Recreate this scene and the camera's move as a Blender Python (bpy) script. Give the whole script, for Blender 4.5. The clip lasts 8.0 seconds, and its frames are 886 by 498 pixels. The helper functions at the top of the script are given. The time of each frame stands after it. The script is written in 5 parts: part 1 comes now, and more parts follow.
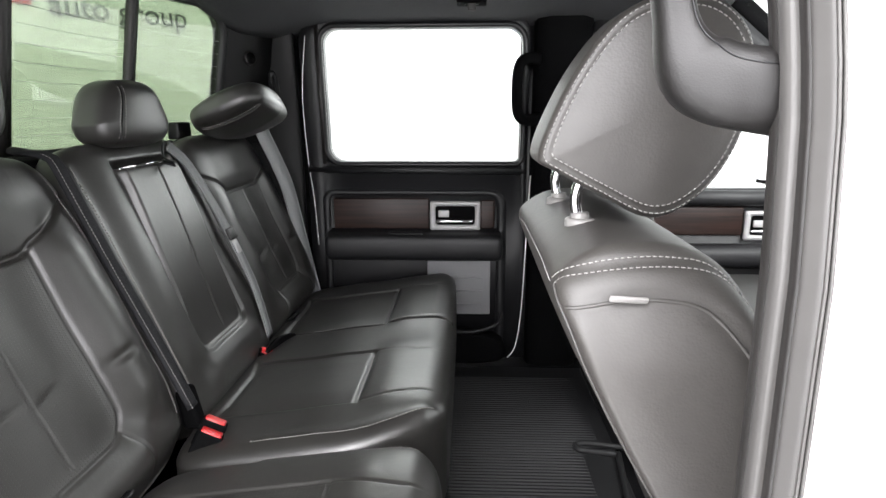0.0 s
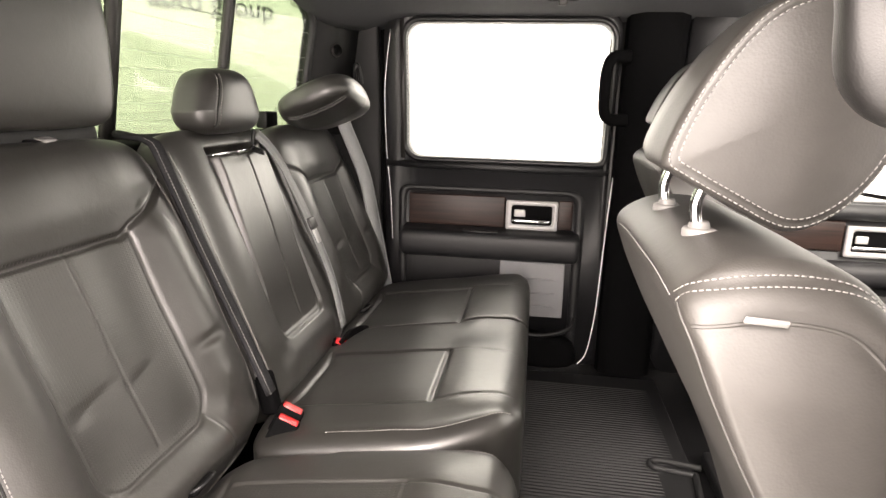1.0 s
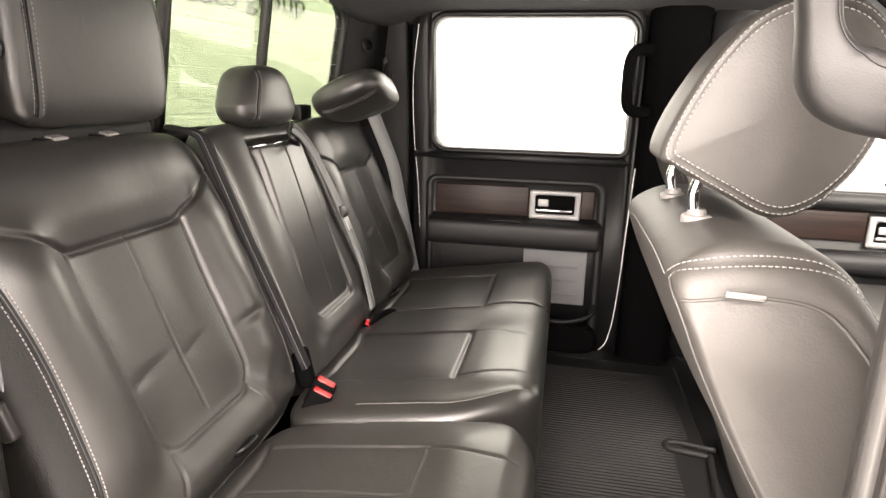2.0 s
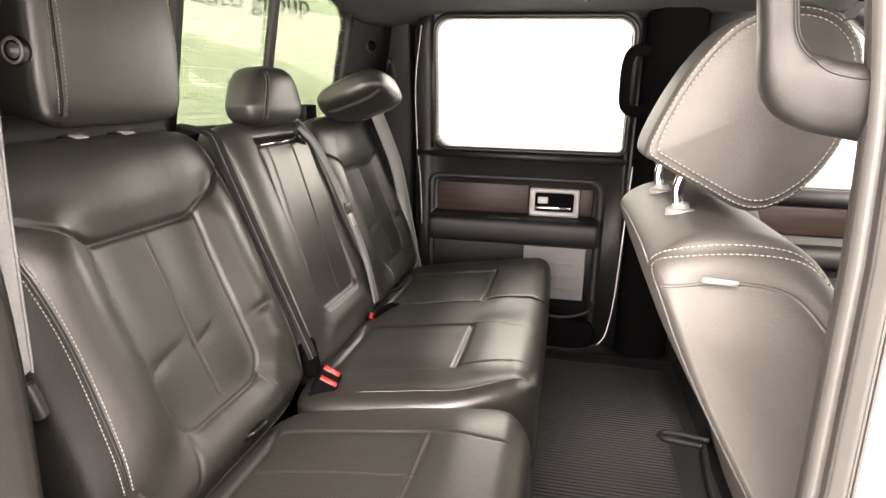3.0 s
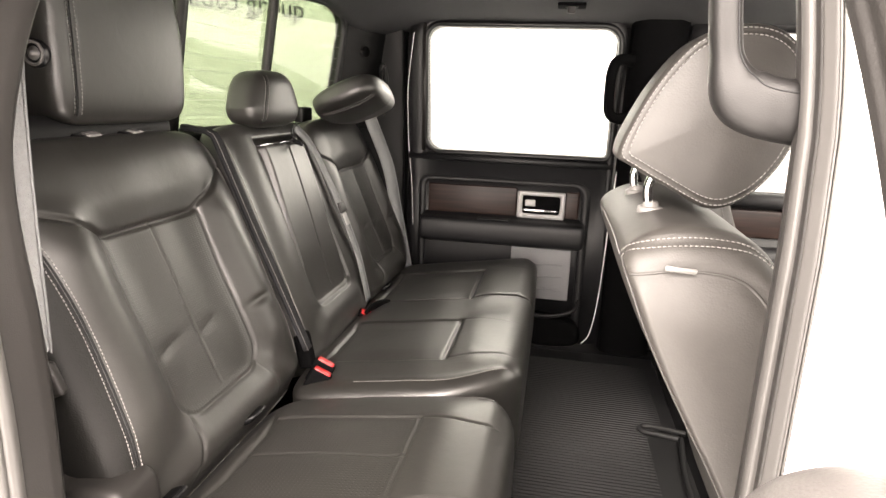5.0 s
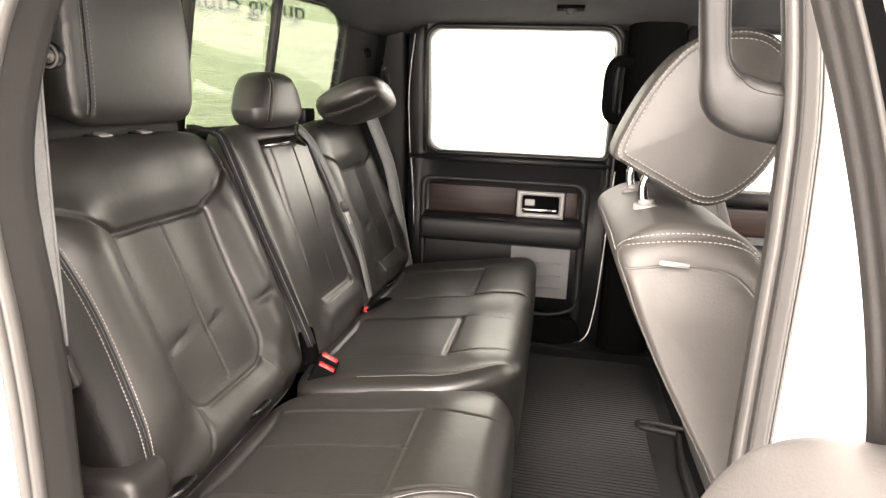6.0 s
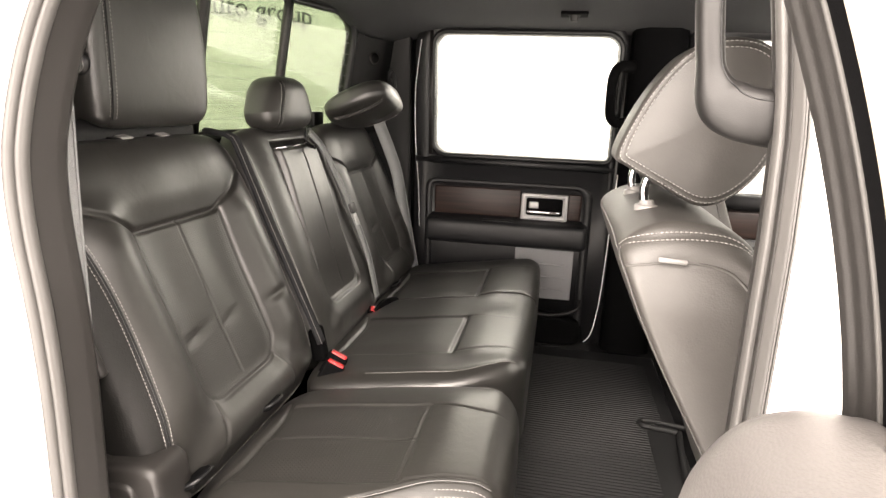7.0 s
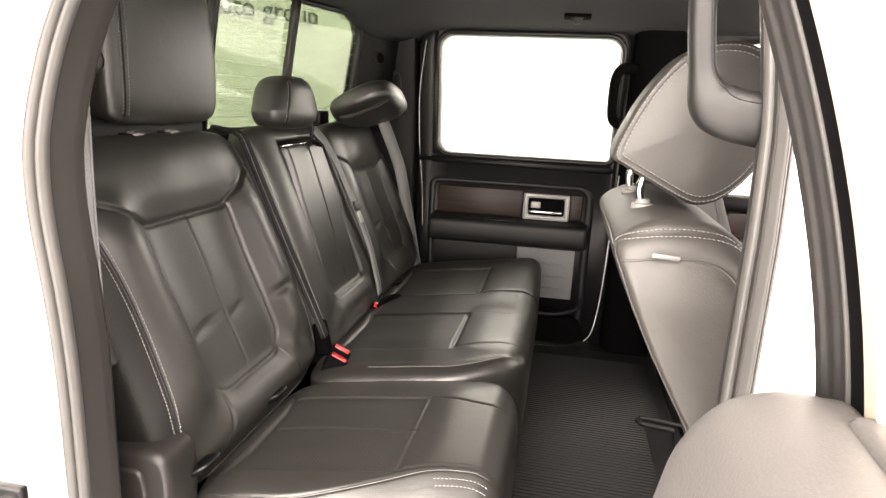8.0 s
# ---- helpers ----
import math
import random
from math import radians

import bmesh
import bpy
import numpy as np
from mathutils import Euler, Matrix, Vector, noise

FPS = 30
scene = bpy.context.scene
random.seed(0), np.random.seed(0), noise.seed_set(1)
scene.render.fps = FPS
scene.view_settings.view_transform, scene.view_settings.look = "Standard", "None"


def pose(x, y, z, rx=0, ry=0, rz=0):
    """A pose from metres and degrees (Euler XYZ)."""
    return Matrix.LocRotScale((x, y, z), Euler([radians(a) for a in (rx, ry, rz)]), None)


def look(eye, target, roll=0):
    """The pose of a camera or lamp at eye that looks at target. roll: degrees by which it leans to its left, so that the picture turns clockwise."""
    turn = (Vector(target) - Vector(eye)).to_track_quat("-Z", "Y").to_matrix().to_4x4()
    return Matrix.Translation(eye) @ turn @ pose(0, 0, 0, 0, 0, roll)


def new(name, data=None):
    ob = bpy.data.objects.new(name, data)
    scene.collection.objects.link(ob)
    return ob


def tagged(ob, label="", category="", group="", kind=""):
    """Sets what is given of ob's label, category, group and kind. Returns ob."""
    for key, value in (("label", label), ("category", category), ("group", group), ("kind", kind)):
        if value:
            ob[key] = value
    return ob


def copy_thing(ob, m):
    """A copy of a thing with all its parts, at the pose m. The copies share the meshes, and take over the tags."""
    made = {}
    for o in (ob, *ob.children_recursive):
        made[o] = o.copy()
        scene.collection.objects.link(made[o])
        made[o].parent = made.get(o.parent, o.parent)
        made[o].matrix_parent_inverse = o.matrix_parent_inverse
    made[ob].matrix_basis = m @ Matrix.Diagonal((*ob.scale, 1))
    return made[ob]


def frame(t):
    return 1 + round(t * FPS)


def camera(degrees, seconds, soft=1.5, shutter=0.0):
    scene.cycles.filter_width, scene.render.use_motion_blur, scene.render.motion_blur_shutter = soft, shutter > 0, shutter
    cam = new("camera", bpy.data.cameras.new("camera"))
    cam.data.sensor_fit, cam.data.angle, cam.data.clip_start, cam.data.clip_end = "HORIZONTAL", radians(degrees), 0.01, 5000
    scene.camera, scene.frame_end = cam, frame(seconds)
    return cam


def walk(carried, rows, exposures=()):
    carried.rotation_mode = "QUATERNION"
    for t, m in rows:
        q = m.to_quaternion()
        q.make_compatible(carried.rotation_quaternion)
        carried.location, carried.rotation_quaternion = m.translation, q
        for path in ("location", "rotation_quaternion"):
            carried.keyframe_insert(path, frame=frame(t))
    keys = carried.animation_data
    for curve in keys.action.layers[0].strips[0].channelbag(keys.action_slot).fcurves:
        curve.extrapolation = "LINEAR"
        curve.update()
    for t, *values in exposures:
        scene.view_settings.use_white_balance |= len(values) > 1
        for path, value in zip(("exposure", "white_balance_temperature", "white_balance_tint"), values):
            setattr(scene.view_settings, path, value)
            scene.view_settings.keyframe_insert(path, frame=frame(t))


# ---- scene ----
cam = camera(73.0, 8.0)
EXPO = 1.84
PATH = [
    (0, (0.054, -1.215, 0.871), (-0.03, 0.732, 0.42), -0.2),
    (0.5, (0.02, -1.176, 0.872), (-0.154, 0.765, 0.421), 0.7),
    (1, (0.01, -1.192, 0.869), (-0.276, 0.732, 0.405), 1.5),
    (1.5, (0.018, -1.229, 0.874), (-0.336, 0.677, 0.384), 1.3),
    (3, (0.039, -1.306, 0.881), (-0.342, 0.592, 0.38), 1.3),
    (3.5, (0.042, -1.327, 0.882), (-0.332, 0.574, 0.388), 1.5),
    (4, (0.042, -1.344, 0.882), (-0.322, 0.561, 0.395), 1.7),
    (4.5, (0.047, -1.357, 0.882), (-0.302, 0.551, 0.396), 2.1),
    (6, (0.051, -1.397, 0.883), (-0.295, 0.513, 0.399), 2.1),
    (6.5, (0.051, -1.414, 0.884), (-0.3, 0.496, 0.406), 2.1),
    (7, (0.05, -1.433, 0.884), (-0.307, 0.477, 0.411), 2.2),
    (7.5, (0.053, -1.446, 0.882), (-0.31, 0.463, 0.41), 2.5),
    (8, (0.057, -1.458, 0.883), (-0.31, 0.45, 0.411), 2.7),
]
walk(cam, [(t, look(eye, target, roll)) for t, eye, target, roll in PATH],
     [(0.0, EXPO - 0.58, 6250, 13), (0.4, EXPO - 0.02, 6900, 15), (1.0, EXPO + 0.15, 7250, 18), (3.0, EXPO + 0.05, 7380, 18), (4.5, EXPO + 0.02, 7320, 17.5), (6.5, EXPO - 0.1, 7350, 17), (8.0, EXPO - 0.35, 7300, 16)])

from mathutils.bvhtree import BVHTree

# ---- light ----
world = bpy.data.worlds.new("studio")
scene.world = world
world.use_nodes = True
_bg = world.node_tree.nodes["Background"]
_bg.inputs["Color"].default_value = (1.0, 0.985, 0.965, 1)
_bg.inputs["Strength"].default_value = 1.7


def area_lamp(name, eye, target, sx, sy, watts, colour=(1, 1, 1)):
    data = bpy.data.lights.new(name, "AREA")
    data.shape, data.size, data.size_y, data.energy, data.color = "RECTANGLE", sx, sy, watts, colour
    ob = new(name, data)
    ob.matrix_world = look(eye, target)
    return ob


# the booth's light bank on the side of the open door and the strip over it, both out of view
area_lamp("light_bank", (-0.2, -3.8, 1.95), (0.0, -0.5, 0.7), 8.5, 5.2, 520, (1, 0.98, 0.95))
area_lamp("light_strip", (0.0, -2.3, 2.8), (-0.1, -0.6, 0.5), 5.0, 1.6, 135, (1, 0.98, 0.95))
# fill lamp added beyond the far window, to put sheen on the cushions
area_lamp("fill_far", (-0.1, 3.2, 1.9), (-0.1, 0.0, 0.6), 2.8, 2.2, 38, (1, 0.99, 0.96))


# ---- materials ----
def material(name, colour, rough=0.5, metal=0.0, spec=0.5, vary=0.12, scale=30.0, bump=0.0, bump_scale=400.0, big=3.0, coat=0.0, sheen=0.0, depth=0.002, crumple=0.0):
    """A surface with colour variation at two scales and fine relief, in object space of metres."""
    m = bpy.data.materials.new(name)
    m.use_nodes = True
    nt = m.node_tree
    n, l = nt.nodes, nt.links
    b = n["Principled BSDF"]
    b.inputs["Roughness"].default_value = rough
    b.inputs["Metallic"].default_value = metal
    b.inputs["Specular IOR Level"].default_value = spec
    b.inputs["Coat Weight"].default_value = coat
    b.inputs["Sheen Weight"].default_value = sheen
    geo = n.new("ShaderNodeNewGeometry")
    fine = n.new("ShaderNodeTexNoise")
    fine.inputs["Scale"].default_value, fine.inputs["Detail"].default_value = scale, 6
    large = n.new("ShaderNodeTexNoise")
    large.inputs["Scale"].default_value, large.inputs["Detail"].default_value = big, 3
    for tex in (fine, large):
        l.new(geo.outputs["Position"], tex.inputs["Vector"])
    add = n.new("ShaderNodeMath")
    add.operation = "ADD"
    l.new(fine.outputs["Fac"], add.inputs[0])
    l.new(large.outputs["Fac"], add.inputs[1])
    ramp = n.new("ShaderNodeMapRange")
    ramp.inputs["From Min"].default_value, ramp.inputs["From Max"].default_value = 0.6, 1.4
    ramp.inputs["To Min"].default_value, ramp.inputs["To Max"].default_value = 1 - vary, 1 + vary
    l.new(add.outputs[0], ramp.inputs["Value"])
    mix = n.new("ShaderNodeVectorMath")
    mix.operation = "SCALE"
    mix.inputs[0].default_value = colour
    l.new(ramp.outputs["Result"], mix.inputs["Scale"])
    l.new(mix.outputs["Vector"], b.inputs["Base Color"])
    rr = n.new("ShaderNodeMapRange")
    rr.inputs["From Min"].default_value, rr.inputs["From Max"].default_value = 0.3, 0.7
    rr.inputs["To Min"].default_value, rr.inputs["To Max"].default_value = max(0.02, rough - 0.05), min(1, rough + 0.05)
    l.new(large.outputs["Fac"], rr.inputs["Value"])
    l.new(rr.outputs["Result"], b.inputs["Roughness"])
    if bump:
        relief = n.new("ShaderNodeTexVoronoi")
        relief.inputs["Scale"].default_value = bump_scale
        l.new(geo.outputs["Position"], relief.inputs["Vector"])
        bp = n.new("ShaderNodeBump")
        bp.inputs["Strength"].default_value, bp.inputs["Distance"].default_value = bump, depth
        wrinkle = n.new("ShaderNodeTexNoise")
        wrinkle.inputs["Scale"].default_value, wrinkle.inputs["Detail"].default_value = bump_scale * 0.3, 4
        l.new(geo.outputs["Position"], wrinkle.inputs["Vector"])
        both = n.new("ShaderNodeMath")
        both.operation = "ADD"
        l.new(relief.outputs["Distance"], both.inputs[0])
        l.new(wrinkle.outputs["Fac"], both.inputs[1])
        l.new(both.outputs[0], bp.inputs["Height"])
        if crumple:
            folds = n.new("ShaderNodeTexNoise")
            folds.inputs["Scale"].default_value, folds.inputs["Detail"].default_value, folds.inputs["Distortion"].default_value = 22, 3, 1.2
            l.new(geo.outputs["Position"], folds.inputs["Vector"])
            soft = n.new("ShaderNodeBump")
            soft.inputs["Strength"].default_value, soft.inputs["Distance"].default_value = crumple, 0.006
            l.new(folds.outputs["Fac"], soft.inputs["Height"])
            l.new(soft.outputs["Normal"], bp.inputs["Normal"])
        l.new(bp.outputs["Normal"], b.inputs["Normal"])
    return m


def wood_material():
    m = material("walnut_trim", (0.045, 0.016, 0.010), rough=0.42, spec=0.25, vary=0.1)
    nt = m.node_tree
    n, l = nt.nodes, nt.links
    geo = n.new("ShaderNodeNewGeometry")
    stretch = n.new("ShaderNodeVectorMath")
    stretch.operation = "MULTIPLY"
    stretch.inputs[1].default_value = (6, 60, 160)
    grain = n.new("ShaderNodeTexNoise")
    grain.inputs["Scale"].default_value, grain.inputs["Detail"].default_value = 1.0, 5
    l.new(geo.outputs["Position"], stretch.inputs[0])
    l.new(stretch.outputs["Vector"], grain.inputs["Vector"])
    ramp = n.new("ShaderNodeValToRGB")
    ramp.color_ramp.elements[0].color, ramp.color_ramp.elements[1].color = (0.008, 0.0045, 0.004, 1), (0.028, 0.0145, 0.011, 1)
    ramp.color_ramp.elements[0].position, ramp.color_ramp.elements[1].position = 0.3, 0.72
    l.new(grain.outputs["Fac"], ramp.inputs["Fac"])
    l.new(ramp.outputs["Color"], n["Principled BSDF"].inputs["Base Color"])
    return m


def perforated_material(base):
    """Leather with rows of small punched holes."""
    m = base.copy()
    m.name = "perforated_leather"
    nt = m.node_tree
    n, l = nt.nodes, nt.links
    geo = n.new("ShaderNodeNewGeometry")
    tex = n.new("ShaderNodeTexVoronoi")
    tex.voronoi_dimensions = "2D"
    tex.inputs["Scale"].default_value, tex.inputs["Randomness"].default_value = 170, 0.05
    split, join, run = n.new("ShaderNodeSeparateXYZ"), n.new("ShaderNodeCombineXYZ"), n.new("ShaderNodeMath")
    run.operation = "SUBTRACT"
    l.new(geo.outputs["Position"], split.inputs[0])
    l.new(split.outputs["Z"], run.inputs[0])
    l.new(split.outputs["X"], run.inputs[1])
    l.new(split.outputs["Y"], join.inputs["X"])
    l.new(run.outputs[0], join.inputs["Y"])
    l.new(join.outputs[0], tex.inputs["Vector"])
    hole = n.new("ShaderNodeMapRange")
    hole.inputs["From Min"].default_value, hole.inputs["From Max"].default_value = 0.10, 0.24
    l.new(tex.outputs["Distance"], hole.inputs["Value"])
    bp = n.new("ShaderNodeBump")
    bp.inputs["Strength"].default_value, bp.inputs["Distance"].default_value = 0.35, 0.0012
    l.new(hole.outputs["Result"], bp.inputs["Height"])
    b = n["Principled BSDF"]
    l.new(bp.outputs["Normal"], b.inputs["Normal"])
    old = b.inputs["Base Color"].links[0].from_socket
    dark = n.new("ShaderNodeVectorMath")
    dark.operation = "SCALE"
    low = n.new("ShaderNodeMapRange")
    low.inputs["To Min"].default_value = 0.25
    l.new(hole.outputs["Result"], low.inputs["Value"])
    l.new(old, dark.inputs[0])
    l.new(low.outputs["Result"], dark.inputs["Scale"])
    l.new(dark.outputs["Vector"], b.inputs["Base Color"])
    return m


def glass_material(name, colour, rough=0.0, mirror=0.025):
    """Thin pane: tinted see-through with a mirror share that grows at grazing angles."""
    m = bpy.data.materials.new(name)
    m.use_nodes = True
    nt = m.node_tree
    n, l = nt.nodes, nt.links
    n.remove(n["Principled BSDF"])
    see, gloss, mix, fres = n.new("ShaderNodeBsdfTransparent"), n.new("ShaderNodeBsdfGlossy"), n.new("ShaderNodeMixShader"), n.new("ShaderNodeLayerWeight")
    see.inputs["Color"].default_value = (*colour, 1)
    gloss.inputs["Roughness"].default_value = rough
    fres.inputs["Blend"].default_value = 0.12
    share = n.new("ShaderNodeMapRange")
    share.inputs["To Min"].default_value, share.inputs["To Max"].default_value = mirror, 0.40
    l.new(fres.outputs["Facing"], share.inputs["Value"])
    l.new(share.outputs["Result"], mix.inputs[0])
    l.new(see.outputs[0], mix.inputs[1])
    l.new(gloss.outputs[0], mix.inputs[2])
    l.new(mix.outputs[0], n["Material Output"].inputs["Surface"])
    return m


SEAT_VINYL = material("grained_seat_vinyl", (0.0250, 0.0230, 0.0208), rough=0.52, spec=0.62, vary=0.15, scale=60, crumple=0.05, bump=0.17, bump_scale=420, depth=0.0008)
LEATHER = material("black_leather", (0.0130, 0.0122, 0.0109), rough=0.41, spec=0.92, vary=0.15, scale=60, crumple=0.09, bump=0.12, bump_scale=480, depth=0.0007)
# side vinyl, its colour darkened for the shade behind the rear pillar
VINYL_SHADED = material("shade_darkened_side_vinyl", (0.0055, 0.0052, 0.0048), rough=0.58, spec=0.25, vary=0.15, scale=60, bump=0.25, bump_scale=430, depth=0.0008)
STRIP_CLOTH = material("blue_black_edge_cloth", (0.0105, 0.0105, 0.0118), rough=0.75, spec=0.2, vary=0.12, scale=200, bump=0.3, bump_scale=800)
LEATHER_DARK = material("black_leather_strip", (0.005, 0.005, 0.0055), rough=0.6, spec=0.25, vary=0.1, bump=0.1, bump_scale=650)
PERF = perforated_material(LEATHER)
THREAD = material("pale_thread", (0.19, 0.185, 0.177), rough=0.7, vary=0.2, scale=300)
PLASTIC = material("charcoal_plastic", (0.0060, 0.0060, 0.0066), rough=0.55, spec=0.3, vary=0.1, bump=0.15, bump_scale=900)
PLASTIC_GREY = material("grey_trim_plastic", (0.0135, 0.0124, 0.0117), rough=0.44, spec=0.38, vary=0.08, bump=0.10, bump_scale=750, depth=0.0008)
TRIM_CHARCOAL = material("charcoal_corner_trim", (0.0048, 0.0048, 0.0050), rough=0.55, spec=0.22, vary=0.1, bump=0.12, bump_scale=800, depth=0.0008)
HANDLE_SKIN = material("soft_touch_handle_skin", (0.0075, 0.0070, 0.0068), rough=0.46, spec=0.34, vary=0.12, scale=80, bump=0.12, bump_scale=800, depth=0.0008)
PILLAR_BLACK = material("matt_black_trim", (0.0022, 0.0022, 0.0024), rough=0.8, spec=0.04, vary=0.1, bump=0.1, bump_scale=900)
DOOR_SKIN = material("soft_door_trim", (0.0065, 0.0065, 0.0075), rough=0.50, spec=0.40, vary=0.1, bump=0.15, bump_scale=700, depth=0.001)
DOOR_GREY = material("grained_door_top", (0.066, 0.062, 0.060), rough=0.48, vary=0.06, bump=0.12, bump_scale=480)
HEADLINER = material("dark_headliner_cloth", (0.020, 0.0205, 0.0225), rough=0.95, vary=0.08, scale=200, bump=0.2, bump_scale=1200)
CARPET = material("black_carpet", (0.005, 0.005, 0.0055), rough=0.95, spec=0.1, vary=0.3, scale=250, bump=0.5, bump_scale=900)
RUBBER = material("black_rubber", (0.0085, 0.0085, 0.0090), rough=0.60, spec=0.32, vary=0.2, scale=40)
SEAL = material("rubber_seal", (0.048, 0.046, 0.044), rough=0.45, vary=0.1)
WOOD = wood_material()
COLLAR_GREY = material("grey_collar_plastic", (0.16, 0.155, 0.15), rough=0.4, vary=0.05)
CHROME = material("chrome", (0.75, 0.75, 0.76), rough=0.08, metal=1.0, vary=0.02)
SATIN = material("satin_silver_paint", (0.34, 0.335, 0.335), rough=0.42, metal=0.25, vary=0.04)
GRILLE = material("pale_grey_speaker_cloth", (0.17, 0.17, 0.175), rough=0.7, vary=0.06, scale=200, bump=0.3, bump_scale=900)
WEBBING = material("grey_belt_webbing", (0.18, 0.185, 0.187), rough=0.6, vary=0.12, scale=200, bump=0.4, bump_scale=500)
BLACK = material("gloss_black_plastic", (0.006, 0.006, 0.0065), rough=0.35, spec=0.3, vary=0.05)
RED = material("red_button_plastic", (0.42, 0.012, 0.014), rough=0.35, vary=0.05)
PAINT = material("white_car_paint", (0.80, 0.79, 0.77), rough=0.22, vary=0.02, coat=0.6)
# white door frame paint, its shade put into the colour as cream
PAINT_SHADED = material("shaded_white_frame_paint", (0.42, 0.38, 0.31), rough=0.35, vary=0.05)
STUDIO_WHITE = material("white_studio_floor", (0.8, 0.8, 0.79), rough=0.6, vary=0.03, scale=2, big=0.6)
SIGN_GREY = material("dark_sign_grey", (0.085, 0.09, 0.095), rough=0.6, vary=0.05)
SIGN_RED = material("sign_red", (0.55, 0.04, 0.035), rough=0.5, vary=0.05)
GLASS_CLEAR = glass_material("clear_glass", (0.93, 0.95, 0.93))
GLASS_TINT = glass_material("green_privacy_glass", (0.335, 0.380, 0.305), mirror=0.05)


# ---- mesh helpers ----
def thing(name, label, category, group="", kind="", at=(0, 0, 0)):
    ob = new(name)
    ob.location = at
    ob.empty_display_size = 0.05
    return tagged(ob, label, category, group, kind)


def part(name, bm, mat, parent=None, label="", kind="", smooth=True):
    """Links a bmesh, or a (verts, faces[, material indices]) tuple, as one mesh object."""
    me = bpy.data.meshes.new(name)
    mats = mat if isinstance(mat, (list, tuple)) else [mat]
    if isinstance(bm, tuple):
        me.from_pydata([tuple(v) for v in bm[0]], [], bm[1])
        if len(bm) > 2:
            me.polygons.foreach_set("material_index", bm[2])
    else:
        bm.normal_update()
        bm.to_mesh(me)
        bm.free()
    for m in mats:
        me.materials.append(m)
    me.polygons.foreach_set("use_smooth", [smooth] * len(me.polygons))
    me.update()
    ob = new(name, me)
    if parent:
        ob.parent = parent
        ob.location = -Vector(parent.location) if parent.type == "EMPTY" else (0, 0, 0)
    return tagged(ob, label, kind=kind)


def structure(name, bm, mat, label, category, smooth=True):
    ob = part(name, bm, mat, None, label, smooth=smooth)
    return tagged(ob, label, category, kind="structure")


def merge(*shapes):
    """Joins (verts, faces) tuples into one."""
    verts, faces = [], []
    for v, f, *_ in shapes:
        base = len(verts)
        verts += list(v)
        faces += [tuple(i + base for i in face) for face in f]
    return verts, faces


def rbox(c, s, r=0.005, seg=3, m=None):
    """A bevelled box: centre, full size, edge radius; m turns it about its centre."""
    bm = bmesh.new()
    bmesh.ops.create_cube(bm, size=1)
    for v in bm.verts:
        v.co = Vector((v.co.x * s[0], v.co.y * s[1], v.co.z * s[2]))
    r = min(r, 0.49 * min(s))
    if r > 0:
        bmesh.ops.bevel(bm, geom=bm.edges[:], offset=r, segments=seg, profile=0.5, affect="EDGES")
    if m is not None:
        bmesh.ops.transform(bm, matrix=m, verts=bm.verts)
    bmesh.ops.translate(bm, vec=c, verts=bm.verts)
    bmesh.ops.recalc_face_normals(bm, faces=bm.faces)
    return bm


def disc(c, axis, r, h, n=24, bevel=0.0):
    """A short cylinder at c along axis, its rim bevelled."""
    bm = bmesh.new()
    bmesh.ops.create_cone(bm, cap_ends=True, segments=n, radius1=r, radius2=r, depth=h)
    if bevel:
        rim = [e for e in bm.edges if abs(e.verts[0].co.z - e.verts[1].co.z) < 1e-6]
        bmesh.ops.bevel(bm, geom=rim, offset=bevel, segments=2, affect="EDGES")
    bmesh.ops.transform(bm, matrix=Matrix.Translation(c) @ Vector((0, 0, 1)).rotation_difference(Vector(axis)).to_matrix().to_4x4(), verts=bm.verts)
    return bm


def spline(points, n=8, closed=False):
    """Catmull-Rom through the points."""
    p = [Vector(q) for q in points]
    k = len(p)
    out = []
    for i in range(k if closed else k - 1):
        if closed:
            a, b, c, d = p[(i - 1) % k], p[i], p[(i + 1) % k], p[(i + 2) % k]
        else:
            a, b, c, d = p[max(i - 1, 0)], p[i], p[i + 1], p[min(i + 2, k - 1)]
        for j in range(n):
            t = j / n
            out.append(0.5 * (2 * b + (c - a) * t + (2 * a - 5 * b + 4 * c - d) * t * t + (3 * b - a - 3 * c + d) * t ** 3))
    if not closed:
        out.append(p[-1])
    return out


def sweep(path, section, up=(0, 0, 1), closed=False):
    """A closed section of (side, up) pairs, or a function of 0..1 that gives it, carried along the path."""
    up = Vector(up)
    verts, faces = [], []
    n = len(path)
    for i, p in enumerate(path):
        d = (path[(i + 1) % n] - path[i - 1]) if closed else (path[min(i + 1, n - 1)] - path[max(i - 1, 0)])
        d.normalize()
        side = d.cross(up).normalized()
        top = side.cross(d).normalized()
        sec = section(i / max(1, n - 1)) if callable(section) else section
        verts += [p + side * a + top * b for a, b in sec]
    m = len(sec)
    for i in range(n if closed else n - 1):
        j = (i + 1) % n
        for k in range(m):
            faces.append((i * m + k, i * m + (k + 1) % m, j * m + (k + 1) % m, j * m + k))
    if not closed:
        faces.append(tuple(range(m - 1, -1, -1)))
        faces.append(tuple((n - 1) * m + k for k in range(m)))
    return verts, faces


def oval(rx, ry, n=14, k=2.0):
    out = []
    for i in range(n):
        a = 2 * math.pi * i / n
        c, s = math.cos(a), math.sin(a)
        out.append((rx * math.copysign(abs(c) ** (2 / k), c), ry * math.copysign(abs(s) ** (2 / k), s)))
    return out


def strip(w, t):
    return [(-w / 2, -t / 2), (w / 2, -t / 2), (w / 2, t / 2), (-w / 2, t / 2)]


